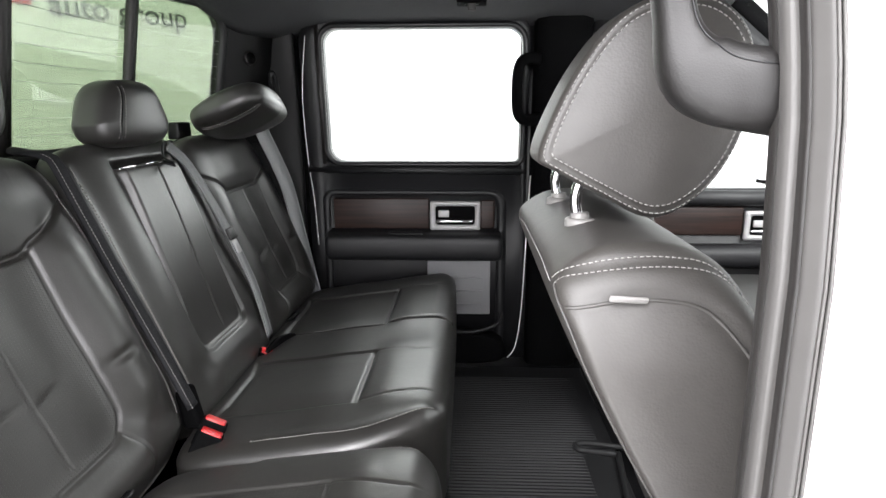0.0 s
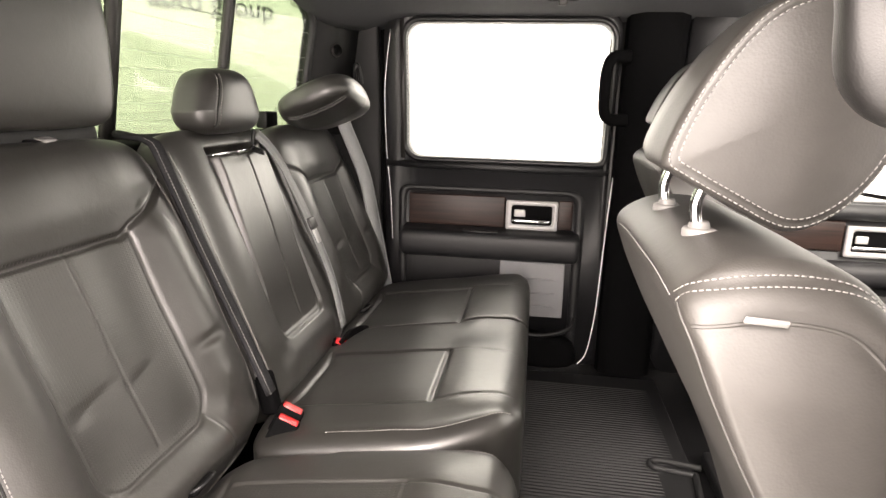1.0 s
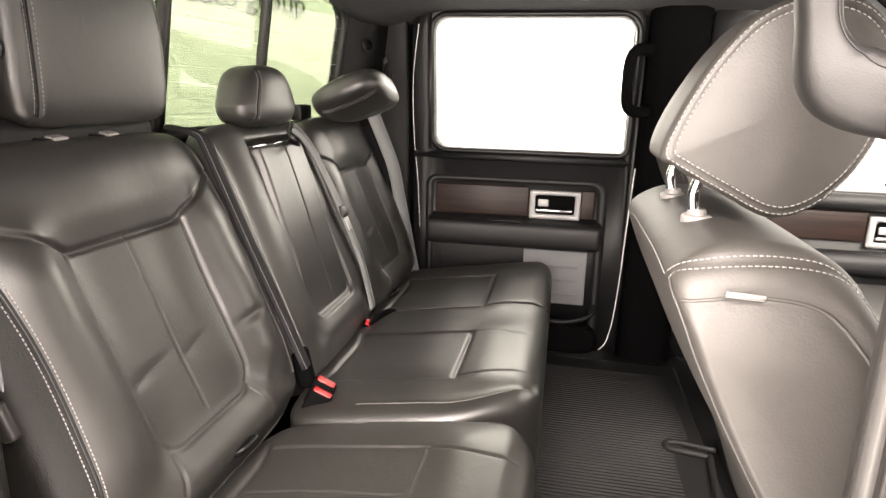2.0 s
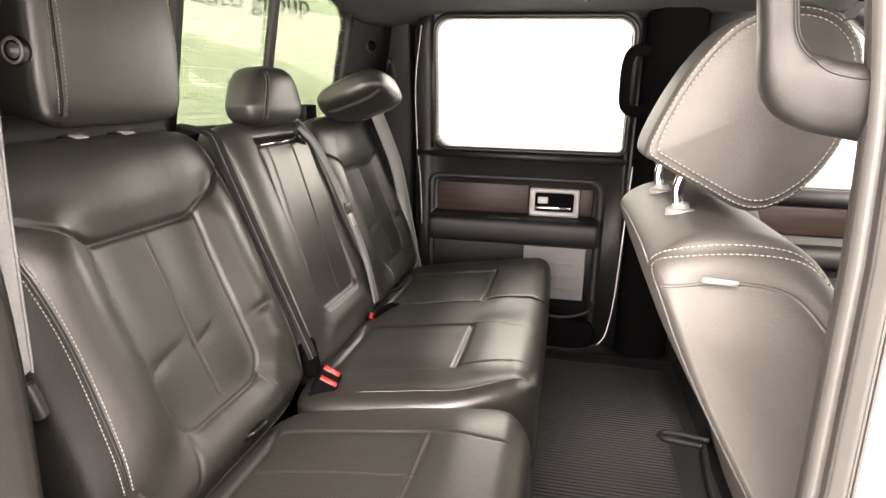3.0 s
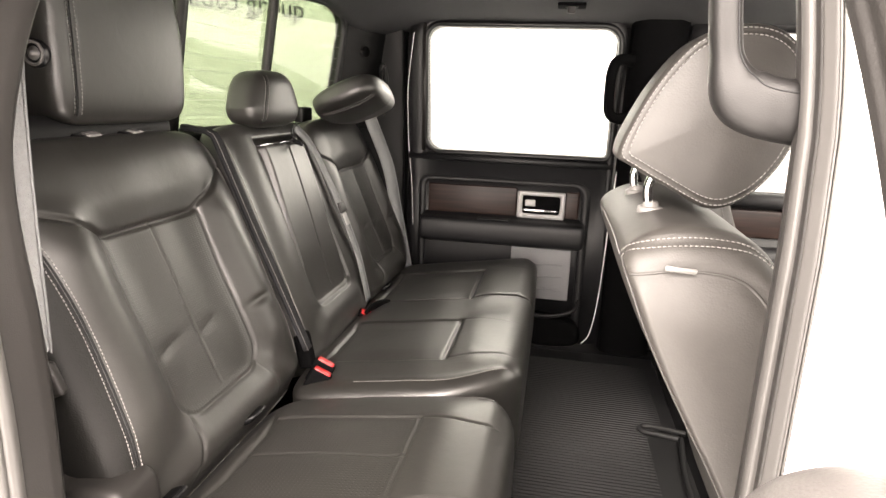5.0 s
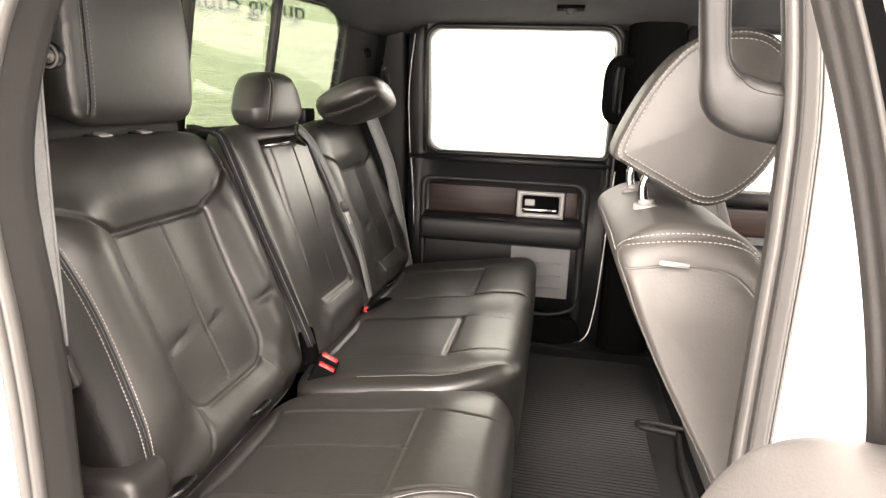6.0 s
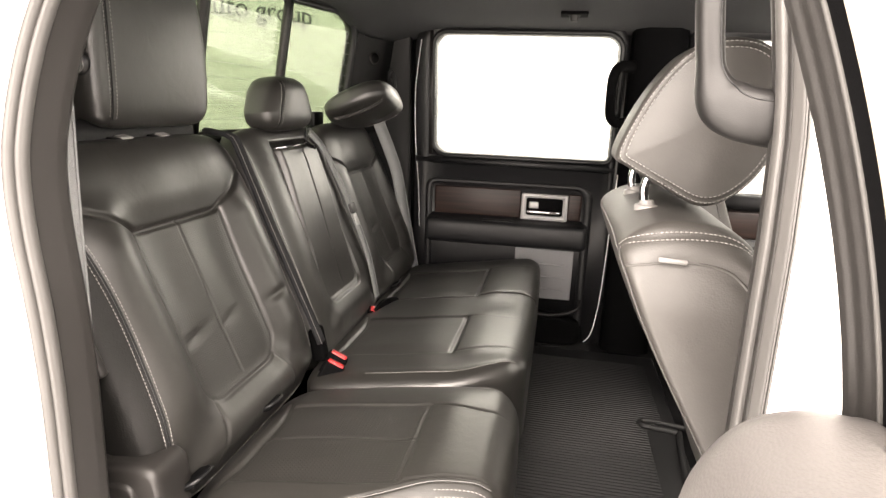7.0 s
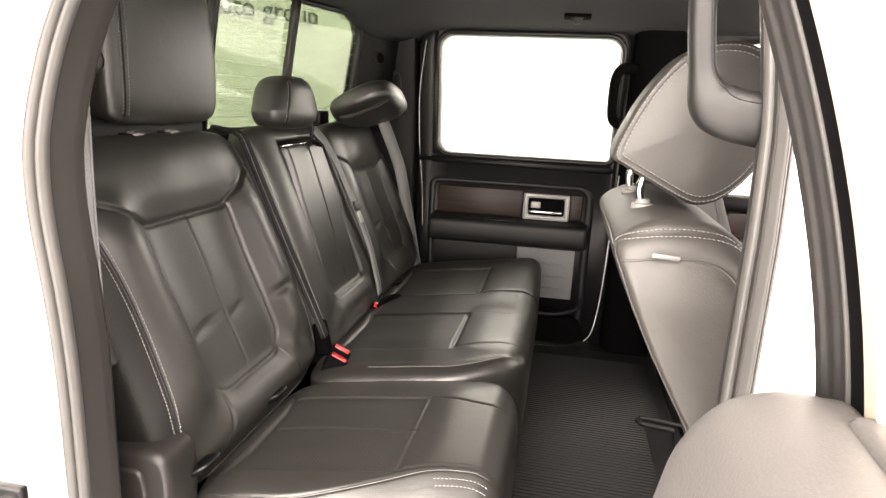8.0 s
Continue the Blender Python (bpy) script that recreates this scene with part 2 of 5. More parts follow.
def rounded(x0, x1, z0, z1, r, n=6, edge=10):
    """A loop round a rectangle with corner radii (one, or four from low-low anticlockwise), with points along the edges."""
    r = r if isinstance(r, (tuple, list)) else (r,) * 4
    corners = [(x0, z0, 180, r[0]), (x1, z0, 270, r[1]), (x1, z1, 0, r[2]), (x0, z1, 90, r[3])]
    loop = []
    for i, (cx, cz, a0, rad) in enumerate(corners):
        sx, sz = (1 if cx == x0 else -1), (1 if cz == z0 else -1)
        arc = [(cx + sx * rad + rad * math.cos(radians(a0 + 90 * j / n)), cz + sz * rad + rad * math.sin(radians(a0 + 90 * j / n))) for j in range(n + 1)]
        if loop:
            (ax, az), (bx, bz) = loop[-1], arc[0]
            loop += [(ax + (bx - ax) * j / edge, az + (bz - az) * j / edge) for j in range(1, edge)]
        loop += arc
    (ax, az), (bx, bz) = loop[-1], loop[0]
    loop += [(ax + (bx - ax) * j / edge, az + (bz - az) * j / edge) for j in range(1, edge)]
    return loop


def loops(rings, caps=(False, False), close=False):
    """Bridges loops of 3D points that have the same number of points."""
    verts = [Vector(p) for ring in rings for p in ring]
    m, faces = len(rings[0]), []
    k = len(rings)
    for i in range(k if close else k - 1):
        j = (i + 1) % k
        for a in range(m):
            b = (a + 1) % m
            faces.append((i * m + a, i * m + b, j * m + b, j * m + a))
    if caps[0]:
        faces.append(tuple(range(m - 1, -1, -1)))
    if caps[1]:
        faces.append(tuple((k - 1) * m + a for a in range(m)))
    return verts, faces


def plate(loop, y0, y1, lift=None):
    """A plate in x and z with no hole."""
    f = lift or (lambda x, y, z: (x, y, z))
    return loops([[f(x, y0, z) for x, z in loop], [f(x, y1, z) for x, z in loop]], caps=(True, True))


def frame_plate(outer, inner, y0, y1, lift=None):
    """A plate in x and z with a hole, between y0 (cab side) and y1; lift moves points."""
    f = lift or (lambda x, y, z: (x, y, z))
    return loops([[f(x, y0, z) for x, z in outer], [f(x, y0, z) for x, z in inner], [f(x, y1, z) for x, z in inner], [f(x, y1, z) for x, z in outer]], close=True)


def slab(profile, y0, y1, r, n=6, shift=None, across=6, puff=0.0):
    """A closed x-z profile carried from y0 to y1 with rounded rims; shift(x, y, z) bends it."""
    c = sum((Vector(p) for p in profile), Vector((0, 0))) / len(profile)
    size = sum((Vector(p) - c).length for p in profile) / len(profile)
    rings = []
    steps = [(y0 + r * (1 - math.cos(a)), r * (1 - math.sin(a))) for a in [math.pi / 2 * i / n for i in range(n + 1)]]
    mid = [(y0 + r + (y1 - y0 - 2 * r) * i / across, 0.0) for i in range(1, across)]
    steps += mid + [(y0 + y1 - y, inset) for y, inset in reversed(steps)]
    edge = 1 - r / size
    levels = [(steps[0][0] - puff * (1 - (i / 20) ** 2), edge * i / 20) for i in range(1, 20)]
    levels += [(y, 1 - inset / size) for y, inset in steps]
    levels += [(steps[-1][0] + puff * (1 - (i / 20) ** 2), edge * i / 20) for i in range(19, 0, -1)]
    for y, s in levels:
        rings.append([(c.x + (p[0] - c.x) * s, y, c.y + (p[1] - c.y) * s) for p in profile])
    verts, faces = loops(rings, caps=(True, True))
    if shift:
        verts = [Vector(shift(*v)) for v in verts]
    return verts, faces


class Pad:
    """A stuffed pad: a rounded block whose front (local +x) carries puffs and seams. half: half sizes in depth, width and height; k: how boxy it is."""

    def __init__(self, m, half, k=6.0, div=(10, 60, 70), feat=None, warp=None):
        self.m, self.half, self.k, self.div, self.feat, self.warp = m, half, k, div, feat, warp

    def place(self, q, off=0.0):
        hx, hy, hz = self.half
        y, z = hy * q[1], hz * q[2]
        t = min(1.0, max(0.0, (q[0] - 0.25) / 0.6))
        d = (self.feat(y, z) * t * t * (3 - 2 * t)) if self.feat and t > 0 else 0.0
        v = Vector((hx * q[0] + d + off, y, z))
        if self.warp:
            v = Vector(self.warp(*v))
        return self.m @ v

    def norm(self, p):
        s = (abs(p[0]) ** self.k + abs(p[1]) ** self.k + abs(p[2]) ** self.k) ** (1 / self.k)
        return (p[0] / s, p[1] / s, p[2] / s)

    def at(self, y, z, off=0.0):
        """The point of the front over (y, z)."""
        ty, tz = y / self.half[1], z / self.half[2]
        a, b = ty, tz
        for _ in range(25):
            s = (1 + abs(a) ** self.k + abs(b) ** self.k) ** (1 / self.k)
            a, b = max(-1, min(1, ty * s)), max(-1, min(1, tz * s))
        return self.place(self.norm((1, a, b)), off)

    def mesh(self, zone=None, flank=0):
        """verts, faces and material indices; zone(y, z): whether the front there takes the second material."""
        dx, dy, dz = self.div
        index, verts, faces, ids = {}, [], [], []

        def vert(i, j, k):
            key = (i, j, k)
            if key not in index:
                index[key] = len(verts)
                p = (2 * i / dx - 1, 2 * j / dy - 1, 2 * k / dz - 1)
                verts.append(self.place(self.norm(p)))
            return index[key]

        def quad(a, b, c, d, mid=0):
            faces.append((a, b, c, d))
            ids.append(mid)

        for j in range(dy):
            for k in range(dz):
                mid = 0
                if zone:
                    q = self.norm((1, 2 * (j + 0.5) / dy - 1, 2 * (k + 0.5) / dz - 1))
                    mid = int(zone(q[1] * self.half[1], q[2] * self.half[2]))
                quad(vert(dx, j, k), vert(dx, j + 1, k), vert(dx, j + 1, k + 1), vert(dx, j, k + 1), mid)
                quad(vert(0, j, k), vert(0, j, k + 1), vert(0, j + 1, k + 1), vert(0, j + 1, k))
        for i in range(dx):
            for k in range(dz):
                quad(vert(i, 0, k), vert(i + 1, 0, k), vert(i + 1, 0, k + 1), vert(i, 0, k + 1), flank)
                quad(vert(i, dy, k), vert(i, dy, k + 1), vert(i + 1, dy, k + 1), vert(i + 1, dy, k))
            for j in range(dy):
                quad(vert(i, j, 0), vert(i, j + 1, 0), vert(i + 1, j + 1, 0), vert(i + 1, j, 0))
                quad(vert(i, j, dz), vert(i + 1, j, dz), vert(i + 1, j + 1, dz), vert(i, j + 1, dz))
        return verts, faces, ids


def stitches(lines, length=0.0038, gap=0.0022, r=0.00062):
    """Short thread bars at an even pitch along lines of points."""
    verts, faces = [], []
    quad = ((0, 1, 5, 4), (1, 2, 6, 5), (2, 3, 7, 6), (3, 0, 4, 7), (3, 2, 1, 0), (4, 5, 6, 7))
    for line in lines:
        pts = [Vector(p) for p in line]
        run = [0.0]
        for p, q in zip(pts, pts[1:]):
            run.append(run[-1] + (q - p).length)

        def along_line(d, k):
            while k < len(run) - 2 and run[k + 1] < d:
                k += 1
            f = (d - run[k]) / max(1e-9, run[k + 1] - run[k])
            return pts[k].lerp(pts[k + 1], f), k
        d, k = 0.0, 0
        while d + length < run[-1]:
            p, k = along_line(d, k)
            q, _ = along_line(d + length, k)
            axis = (q - p).normalized()
            side = axis.orthogonal().normalized()
            top = axis.cross(side)
            base = len(verts)
            for e in (p, q):
                verts += [e + side * (u * r) + top * (v * r) for u, v in ((-1, -1), (1, -1), (1, 1), (-1, 1))]
            faces += [tuple(base + i for i in f) for f in quad]
            d += length + gap
    return verts, faces


def groove(d, w=0.004, depth=0.005):
    return -depth * math.exp(-(d / w) ** 2)


def step(x, a, b):
    t = min(1.0, max(0.0, (x - a) / (b - a)))
    return t * t * (3 - 2 * t)


def bump(x, c, w):
    return math.exp(-((x - c) / w) ** 2)


def table(rows):
    """A smooth function through (at, value) rows."""
    def fn(a):
        if a <= rows[0][0]:
            return rows[0][1]
        for (a0, v0), (a1, v1) in zip(rows, rows[1:]):
            if a <= a1:
                return v0 + (v1 - v0) * step(a, a0, a1) * 0.5 + (v1 - v0) * (a - a0) / (a1 - a0) * 0.5
        return rows[-1][1]
    return fn


def snap(shape, line, off=0.0006):
    """The line laid on to the surface of (verts, faces)."""
    tree = BVHTree.FromPolygons([tuple(v) for v in shape[0]], shape[1])
    out = []
    for p in line:
        at, normal, _, _ = tree.find_nearest(Vector(p))
        if normal.dot(Vector(p) - at) < 0 and (Vector(p) - at).length > 1e-4:
            normal = normal if normal.dot(Vector((0, -1, 0.3))) > 0 else -normal
        out.append(at + normal * off)
    for _ in range(3):
        out = [out[0]] + [(a + b * 2 + c) / 4 for a, b, c in zip(out, out[1:], out[2:])] + [out[-1]]
    return out


def crease(shape, line, width=0.005, depth=0.004, inward=(0, 1, 0)):
    """Presses a seam into (verts, faces) along a line of points."""
    pts = np.array([tuple(p) for p in line])
    v = np.array([tuple(p) for p in shape[0]])
    a, b = pts[:-1], pts[1:]
    d = b - a
    best = np.full(len(v), 1e9)
    for p, q, L in zip(a, d, (d * d).sum(1)):
        t = np.clip(((v - p) @ q) / max(L, 1e-12), 0, 1)
        best = np.minimum(best, np.linalg.norm(v - (p + t[:, None] * q), axis=1))
    v = v + np.exp(-(best / width) ** 2)[:, None] * depth * np.array(inward)
    return [Vector(p) for p in v], shape[1]


# ---- the booth round the truck ----
FLOOR_Z = -0.72
structure("ground", rbox((0, 0, FLOOR_Z - 0.05), (60, 60, 0.1), 0), STUDIO_WHITE, "white seamless studio floor under the truck", "floor", smooth=False)


# ---- the cab shell ----
def glass_x(y, z):
    """The bowed, raked plane of the rear window."""
    return -0.80 + (0.361 if y > 0 else 0.12) * y * y + 0.17 * (z - 0.85)


def roof_z(x, y):
    """Underside of the headliner: flat in the middle, falling to the rails."""
    side = step(abs(y), 0.35, 0.80)
    back = step(-x, 0.35, 0.76)
    corner = step(y, 0.42, 0.62) * step(-x, 0.40, 0.70)
    return 1.235 - 0.085 * side - 0.075 * back * (1 - 0.4 * side) - 0.02 * abs(y) - 0.048 * corner


def sheet(fn, nu, nv, thick=(0, 0, 0.03)):
    """A sheet of points fn(u, v) with a second skin offset by thick."""
    t = Vector(thick)
    top = [Vector(fn(i / nu, j / nv)) for i in range(nu + 1) for j in range(nv + 1)]
    verts = top + [p + t for p in top]
    n, w, faces = len(top), nv + 1, []
    for i in range(nu):
        for j in range(nv):
            a, b, c, d = i * w + j, i * w + j + 1, (i + 1) * w + j + 1, (i + 1) * w + j
            faces += [(a, b, c, d), (n + a, n + d, n + c, n + b)]
    rim = [i * w for i in range(nu + 1)] + [nu * w + j for j in range(1, w)] + [i * w + nv for i in range(nu - 1, -1, -1)] + [j for j in range(nv - 1, 0, -1)]
    for a, b in zip(rim, rim[1:] + rim[:1]):
        faces.append((a, b, n + b, n + a))
    return verts, faces


def ceiling_point(u, v):
    y = -0.86 + 1.72 * v
    x0 = glass_x(y, 1.15) - 0.004
    x = x0 + (0.80 - x0) * u
    return (x, y, roof_z(x, y))


structure("ceiling", sheet(ceiling_point, 40, 40), HEADLINER, "dark grey cloth headliner of the cab", "headliner")
structure("roof", rbox((-0.05, 0, 1.31), (1.75, 1.76, 0.04), 0.015), PAINT, "white painted roof panel of the truck", "roof")
structure("floor", rbox((0.35, 0, -0.03), (2.5, 1.72, 0.06), 0.005), CARPET, "black carpeted cab floor", "floor")
structure("wall_bulkhead", rbox((1.62, 0, 0.28), (0.06, 1.72, 0.62), 0.01), PLASTIC, "black front bulkhead below the windscreen", "wall")
structure("dashboard", rbox((1.40, 0, 0.42), (0.36, 1.66, 0.34), 0.06, 4), PLASTIC, "black moulded dashboard with rounded edges", "dashboard")

# rear wall: below the window, and the header over it
low = sheet(lambda u, v: (glass_x(-0.80 + 1.6 * u, 0.80) - 0.02, -0.80 + 1.6 * u, 0.79 * v), 24, 8, (-0.04, 0, 0))
structure("wall_rear", low, PLASTIC, "charcoal trim panel on the cab's rear wall", "wall")


def rear_ring(y0, y1, z0, z1, r, grow, depth, n=6):
    """A raised frame round an opening in the rear window's plane."""
    outer, inner = rounded(y0 - grow, y1 + grow, z0 - grow, z1 + grow, [q + grow for q in r], n), rounded(y0, y1, z0, z1, r, n)
    rings = [[(glass_x(y, z) + d, y, z) for y, z in loop] for loop, d in ((outer, -0.012), (outer, depth), (inner, depth * 0.7), (inner, -0.012))]
    return loops(rings, close=True)


window_rear = thing("window_1", "rear cab window of green privacy glass with a sliding middle pane", "window", kind="structure")
part("window_frame", rear_ring(-0.535, 0.548, 0.795, 1.145, (0.05, 0.05, 0.075, 0.075), 0.012, 0.012), BLACK, window_rear, "black rubber surround")
full_ring = rounded(-0.80, 0.80, 0.77, 1.30, 0.02), rounded(-0.547, 0.560, 0.783, 1.157, (0.06, 0.06, 0.085, 0.085))
part("window_trim", loops([[(glass_x(y, z) + d, y, z) for y, z in loop] for loop, d in ((full_ring[0], -0.03), (full_ring[0], 0.006), (full_ring[1], 0.006), (full_ring[1], -0.03))], close=True),
     TRIM_CHARCOAL, window_rear, "charcoal trim round the rear window")
for yc in (-0.140, 0.238):
    col = [Vector((glass_x(yc, z) + 0.004, yc, z)) for z in [0.79 + 0.37 * i / 8 for i in range(9)]]
    part("mullion", sweep(col, [(-0.013, -0.008), (0.013, -0.008), (0.013, 0.009), (-0.013, 0.009)], up=(1, 0, 0)), PLASTIC_GREY, window_rear, "grey upright of the sliding pane")
for ya, yb in ((-0.53, -0.140), (-0.140, 0.238), (0.238, 0.556)):
    pane = part("pane", sheet(lambda u, v: (glass_x(ya + (yb - ya) * u, 0.79 + 0.36 * v), ya + (yb - ya) * u, 0.79 + 0.36 * v), 10, 6, (-0.004, 0, 0)), GLASS_TINT, window_rear)
    pane.visible_shadow = False
wires = [sweep([Vector((glass_x(y, z) + 0.0035, y, z)) for y in [ya + (yb - ya) * i / 12 for i in range(13)]], strip(0.0006, 0.0006), up=(1, 0, 0))
         for ya, yb in ((-0.51, -0.16), (-0.123, 0.221), (0.256, 0.540)) for z in [0.825 + 0.034 * i for i in range(8)]]
part("defroster_wires", merge(*wires), SIGN_GREY, window_rear, "fine horizontal heating wires", kind="stuff")

structure("wall_shelf", rbox((-0.745, -0.02, 0.752), (0.10, 1.14, 0.076), 0.010), PILLAR_BLACK, "black trim ledge under the rear window", "trim")

# sign on the booth wall behind the truck
SIGN_A, SIGN_B = Vector((-1.90, 1.66, 1.322)), Vector((-1.49, 2.18, 1.322))
along = (SIGN_B - SIGN_A).normalized()
facing = along.cross(Vector((0, 0, 1))).normalized()
sign_m = Matrix((along, Vector((0, 0, 1)), facing)).transposed().to_4x4()
sign = thing("wall_sign", "pale wall sign with grey lettering and a red emblem", "sign")
board = rbox((0, 0, 0), (6.4, 2.6, 0.03), 0.004)
bmesh.ops.transform(board, matrix=Matrix.Translation(SIGN_A + along * 0.2 - facing * 0.03 - Vector((0, 0, 0.35))) @ sign_m, verts=board.verts)
part("board", board, STUDIO_WHITE, sign)
curve = bpy.data.curves.new("lettering", "FONT")
curve.body, curve.size, curve.extrude = "auto group", 0.150, 0.002
curve.materials.append(SIGN_GREY)
words = new("lettering", curve)
words.parent = sign
words.matrix_world = Matrix.Translation(SIGN_A + facing * 0.002 - Vector((0, 0, 0.010))) @ sign_m
tagged(words, "dark grey lettering")
emblem = rbox((0, 0, 0), (0.13, 0.11, 0.006), 0.002)
bmesh.ops.transform(emblem, matrix=Matrix.Translation(SIGN_A - along * 0.13 + Vector((0, 0, 0.08)) + facing * 0.002) @ sign_m, verts=emblem.verts)
part("emblem", emblem, SIGN_RED, sign, "red emblem")


# ---- the far side: rear door, pillars, front door ----
def far_y(x, y, z):
    """Upper door and pillar lean inwards above the belt line."""
    return (x, y - 0.10 * max(0.0, z - 0.72) ** 1.0 * (1 if y > 0 else -1), z)


def SCREEN_X(z):
    """The raked plane of the windscreen."""
    return 1.62 - 1.27 * (z - 0.60)


def front_y(x, y, z):
    """As far_y, with the front edge raked along the windscreen pillar."""
    return far_y(min(x, SCREEN_X(z) - (0.05 if x > 1.4 else 0.13)), y, z)


def grab_handle(name, path, rx, ry, label):
    h = thing(name, label, "handle")
    part("grip", sweep(path, lambda t: oval(rx * (1 + 0.35 * (abs(2 * t - 1) ** 6)), ry * (1 + 0.35 * (abs(2 * t - 1) ** 6)), 16, 2.6), up=(0, 1, 0)), PILLAR_BLACK, h)
    return h


def release_handle(parent, x0, x1, z0, z1, y, s):
    """Inside door release: silver bezel, black cup, chrome lever. s: -1 for a panel that faces -y."""
    bez = part("bezel", frame_plate(rounded(x0, x1, z0, z1, 0.006), rounded(x0 + 0.018, x1 - 0.018, z0 + 0.016, z1 - 0.014, 0.010), y + s * 0.012, y - s * 0.004), SATIN, parent, "satin silver bezel")
    part("cup", rbox(((x0 + x1) / 2, y - s * 0.002, (z0 + z1) / 2), (x1 - x0 - 0.03, 0.006, z1 - z0 - 0.026), 0.002), PILLAR_BLACK, bez, "black recessed cup")
    part("lever", rbox(((x0 + x1) / 2 - 0.002, y + s * 0.011, z0 + 0.030), (x1 - x0 - 0.046, 0.012, 0.011), 0.005), CHROME, bez, "chrome release lever")
    part("lock_tab", rbox((x0 + 0.046, y + s * 0.009, z0 + 0.055), (0.036, 0.008, 0.024), 0.004), SATIN, bez, "satin lock tab")
    return bez


far_door = thing("door_1", "closed rear door with charcoal trim, walnut strip and silver handle bezel", "door", kind="structure")
D = 0.785
outer, inner = rounded(-0.485, 0.245, 0.01, 1.165, (0.10, 0.05, 0.07, 0.09), 8), rounded(-0.412, 0.222, 0.705, 1.122, (0.050, 0.02, 0.05, 0.045), 8)
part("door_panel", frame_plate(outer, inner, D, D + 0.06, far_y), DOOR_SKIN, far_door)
seal_loop = [Vector(far_y(x, D - 0.002, z)) for x, z in rounded(-0.420, 0.230, 0.697, 1.130, (0.056, 0.028, 0.058, 0.053), 10)]
part("window_seal", sweep(seal_loop, oval(0.010, 0.011, 14), up=(0, 1, 0), closed=True), BLACK, far_door, "dark rubber window seal")
part("divider", sweep([Vector(far_y(-0.424, D - 0.008, z)) for z in (0.70, 0.9, 1.13)], strip(0.012, 0.010), up=(0, 1, 0)), PLASTIC_GREY, far_door, "pale upright strip beside the glass")
pane = part("pane", plate(rounded(-0.42, 0.23, 0.69, 1.135, 0.02), D + 0.035, D + 0.039, far_y), GLASS_CLEAR, far_door, "clear side glass")
pane.visible_shadow = False
part("sill_roll", sweep([Vector((-0.480, D + 0.003, 0.680)), Vector((-0.1, D + 0.002, 0.678)), Vector((0.244, D + 0.003, 0.674))], oval(0.013, 0.014, 20, 2.0), up=(0, 0, 1)), DOOR_SKIN, far_door, "soft rounded sill")
part("lock_knob", sweep([Vector((-0.340, D - 0.026, 0.682)), Vector((-0.340, D - 0.026, 0.692)), Vector((-0.340, D - 0.026, 0.704)), Vector((-0.340, D - 0.026, 0.715))], lambda t: oval(0.014 - 0.007 * step(t, 0.1, 0.8), 0.012 - 0.006 * step(t, 0.1, 0.8), 16)), PLASTIC_GREY, far_door, "grey lock knob")
# recess round the wood strip
part("recess_rim", frame_plate(rounded(-0.436, 0.180, 0.02, 0.612, (0.04, 0.06, 0.050, 0.034), 8), rounded(-0.414, 0.150, 0.04, 0.594, (0.03, 0.045, 0.035, 0.022), 8), D - 0.014, D + 0.004), DOOR_SKIN, far_door)
part("wood_strip", rbox((-0.24, D - 0.004, 0.532), (0.325, 0.012, 0.105), 0.006), WOOD, far_door, "dark walnut trim strip")
part("wood_strip", rbox((0.118, D - 0.004, 0.530), (0.048, 0.012, 0.098), 0.006), WOOD, far_door, "dark walnut trim strip")
release_handle(far_door, -0.075, 0.094, 0.478, 0.574, D - 0.006, -1)
rest = slab(spline([(D - 0.068, 0.464), (D - 0.03, 0.472), (D + 0.01, 0.474), (D + 0.012, 0.375), (D - 0.03, 0.376), (D - 0.066, 0.388), (D - 0.076, 0.43)], 6, True), -0.425, 0.168, 0.02)
part("armrest", ([Vector((v.y, v.x, v.z - 0.02 * (v.y > 0.9))) for v in rest[0]], [tuple(reversed(f)) for f in rest[1]]), DOOR_SKIN, far_door, "padded armrest")
part("pull_slot", rbox((-0.155, D - 0.046, 0.4715), (0.115, 0.030, 0.006), 0.003), BLACK, far_door, "dark pull slot")
grille = part("speaker_grille", rbox((0.022, D - 0.004, 0.272), (0.216, 0.014, 0.192), 0.004), GRILLE, far_door, "pale grey ribbed speaker grille")
for zc in (0.215, 0.262, 0.310):
    part("rib", rbox((0.028, D - 0.0125, zc), (0.15, 0.006, 0.007), 0.003), GRILLE, grille)
part("door_pocket", slab(spline([(-0.02, 0.02), (0.165, 0.02), (0.168, 0.10), (0.06, 0.125), (-0.03, 0.12)], 5, True), D - 0.06, D + 0.01, 0.02), PILLAR_BLACK, far_door, "black moulded door pocket")
part("pocket_lip", sweep(spline([(-0.03, D - 0.055, 0.135), (0.06, D - 0.06, 0.128), (0.15, D - 0.045, 0.15), (0.17, D - 0.01, 0.18)], 5), oval(0.006, 0.008, 10)), PLASTIC, far_door)


def edge_line(pts, w, t, mat, name, label, parent):
    return part(name, sweep(spline(pts, 8), strip(w, t), up=(0, 1, 0)), mat, parent, label)


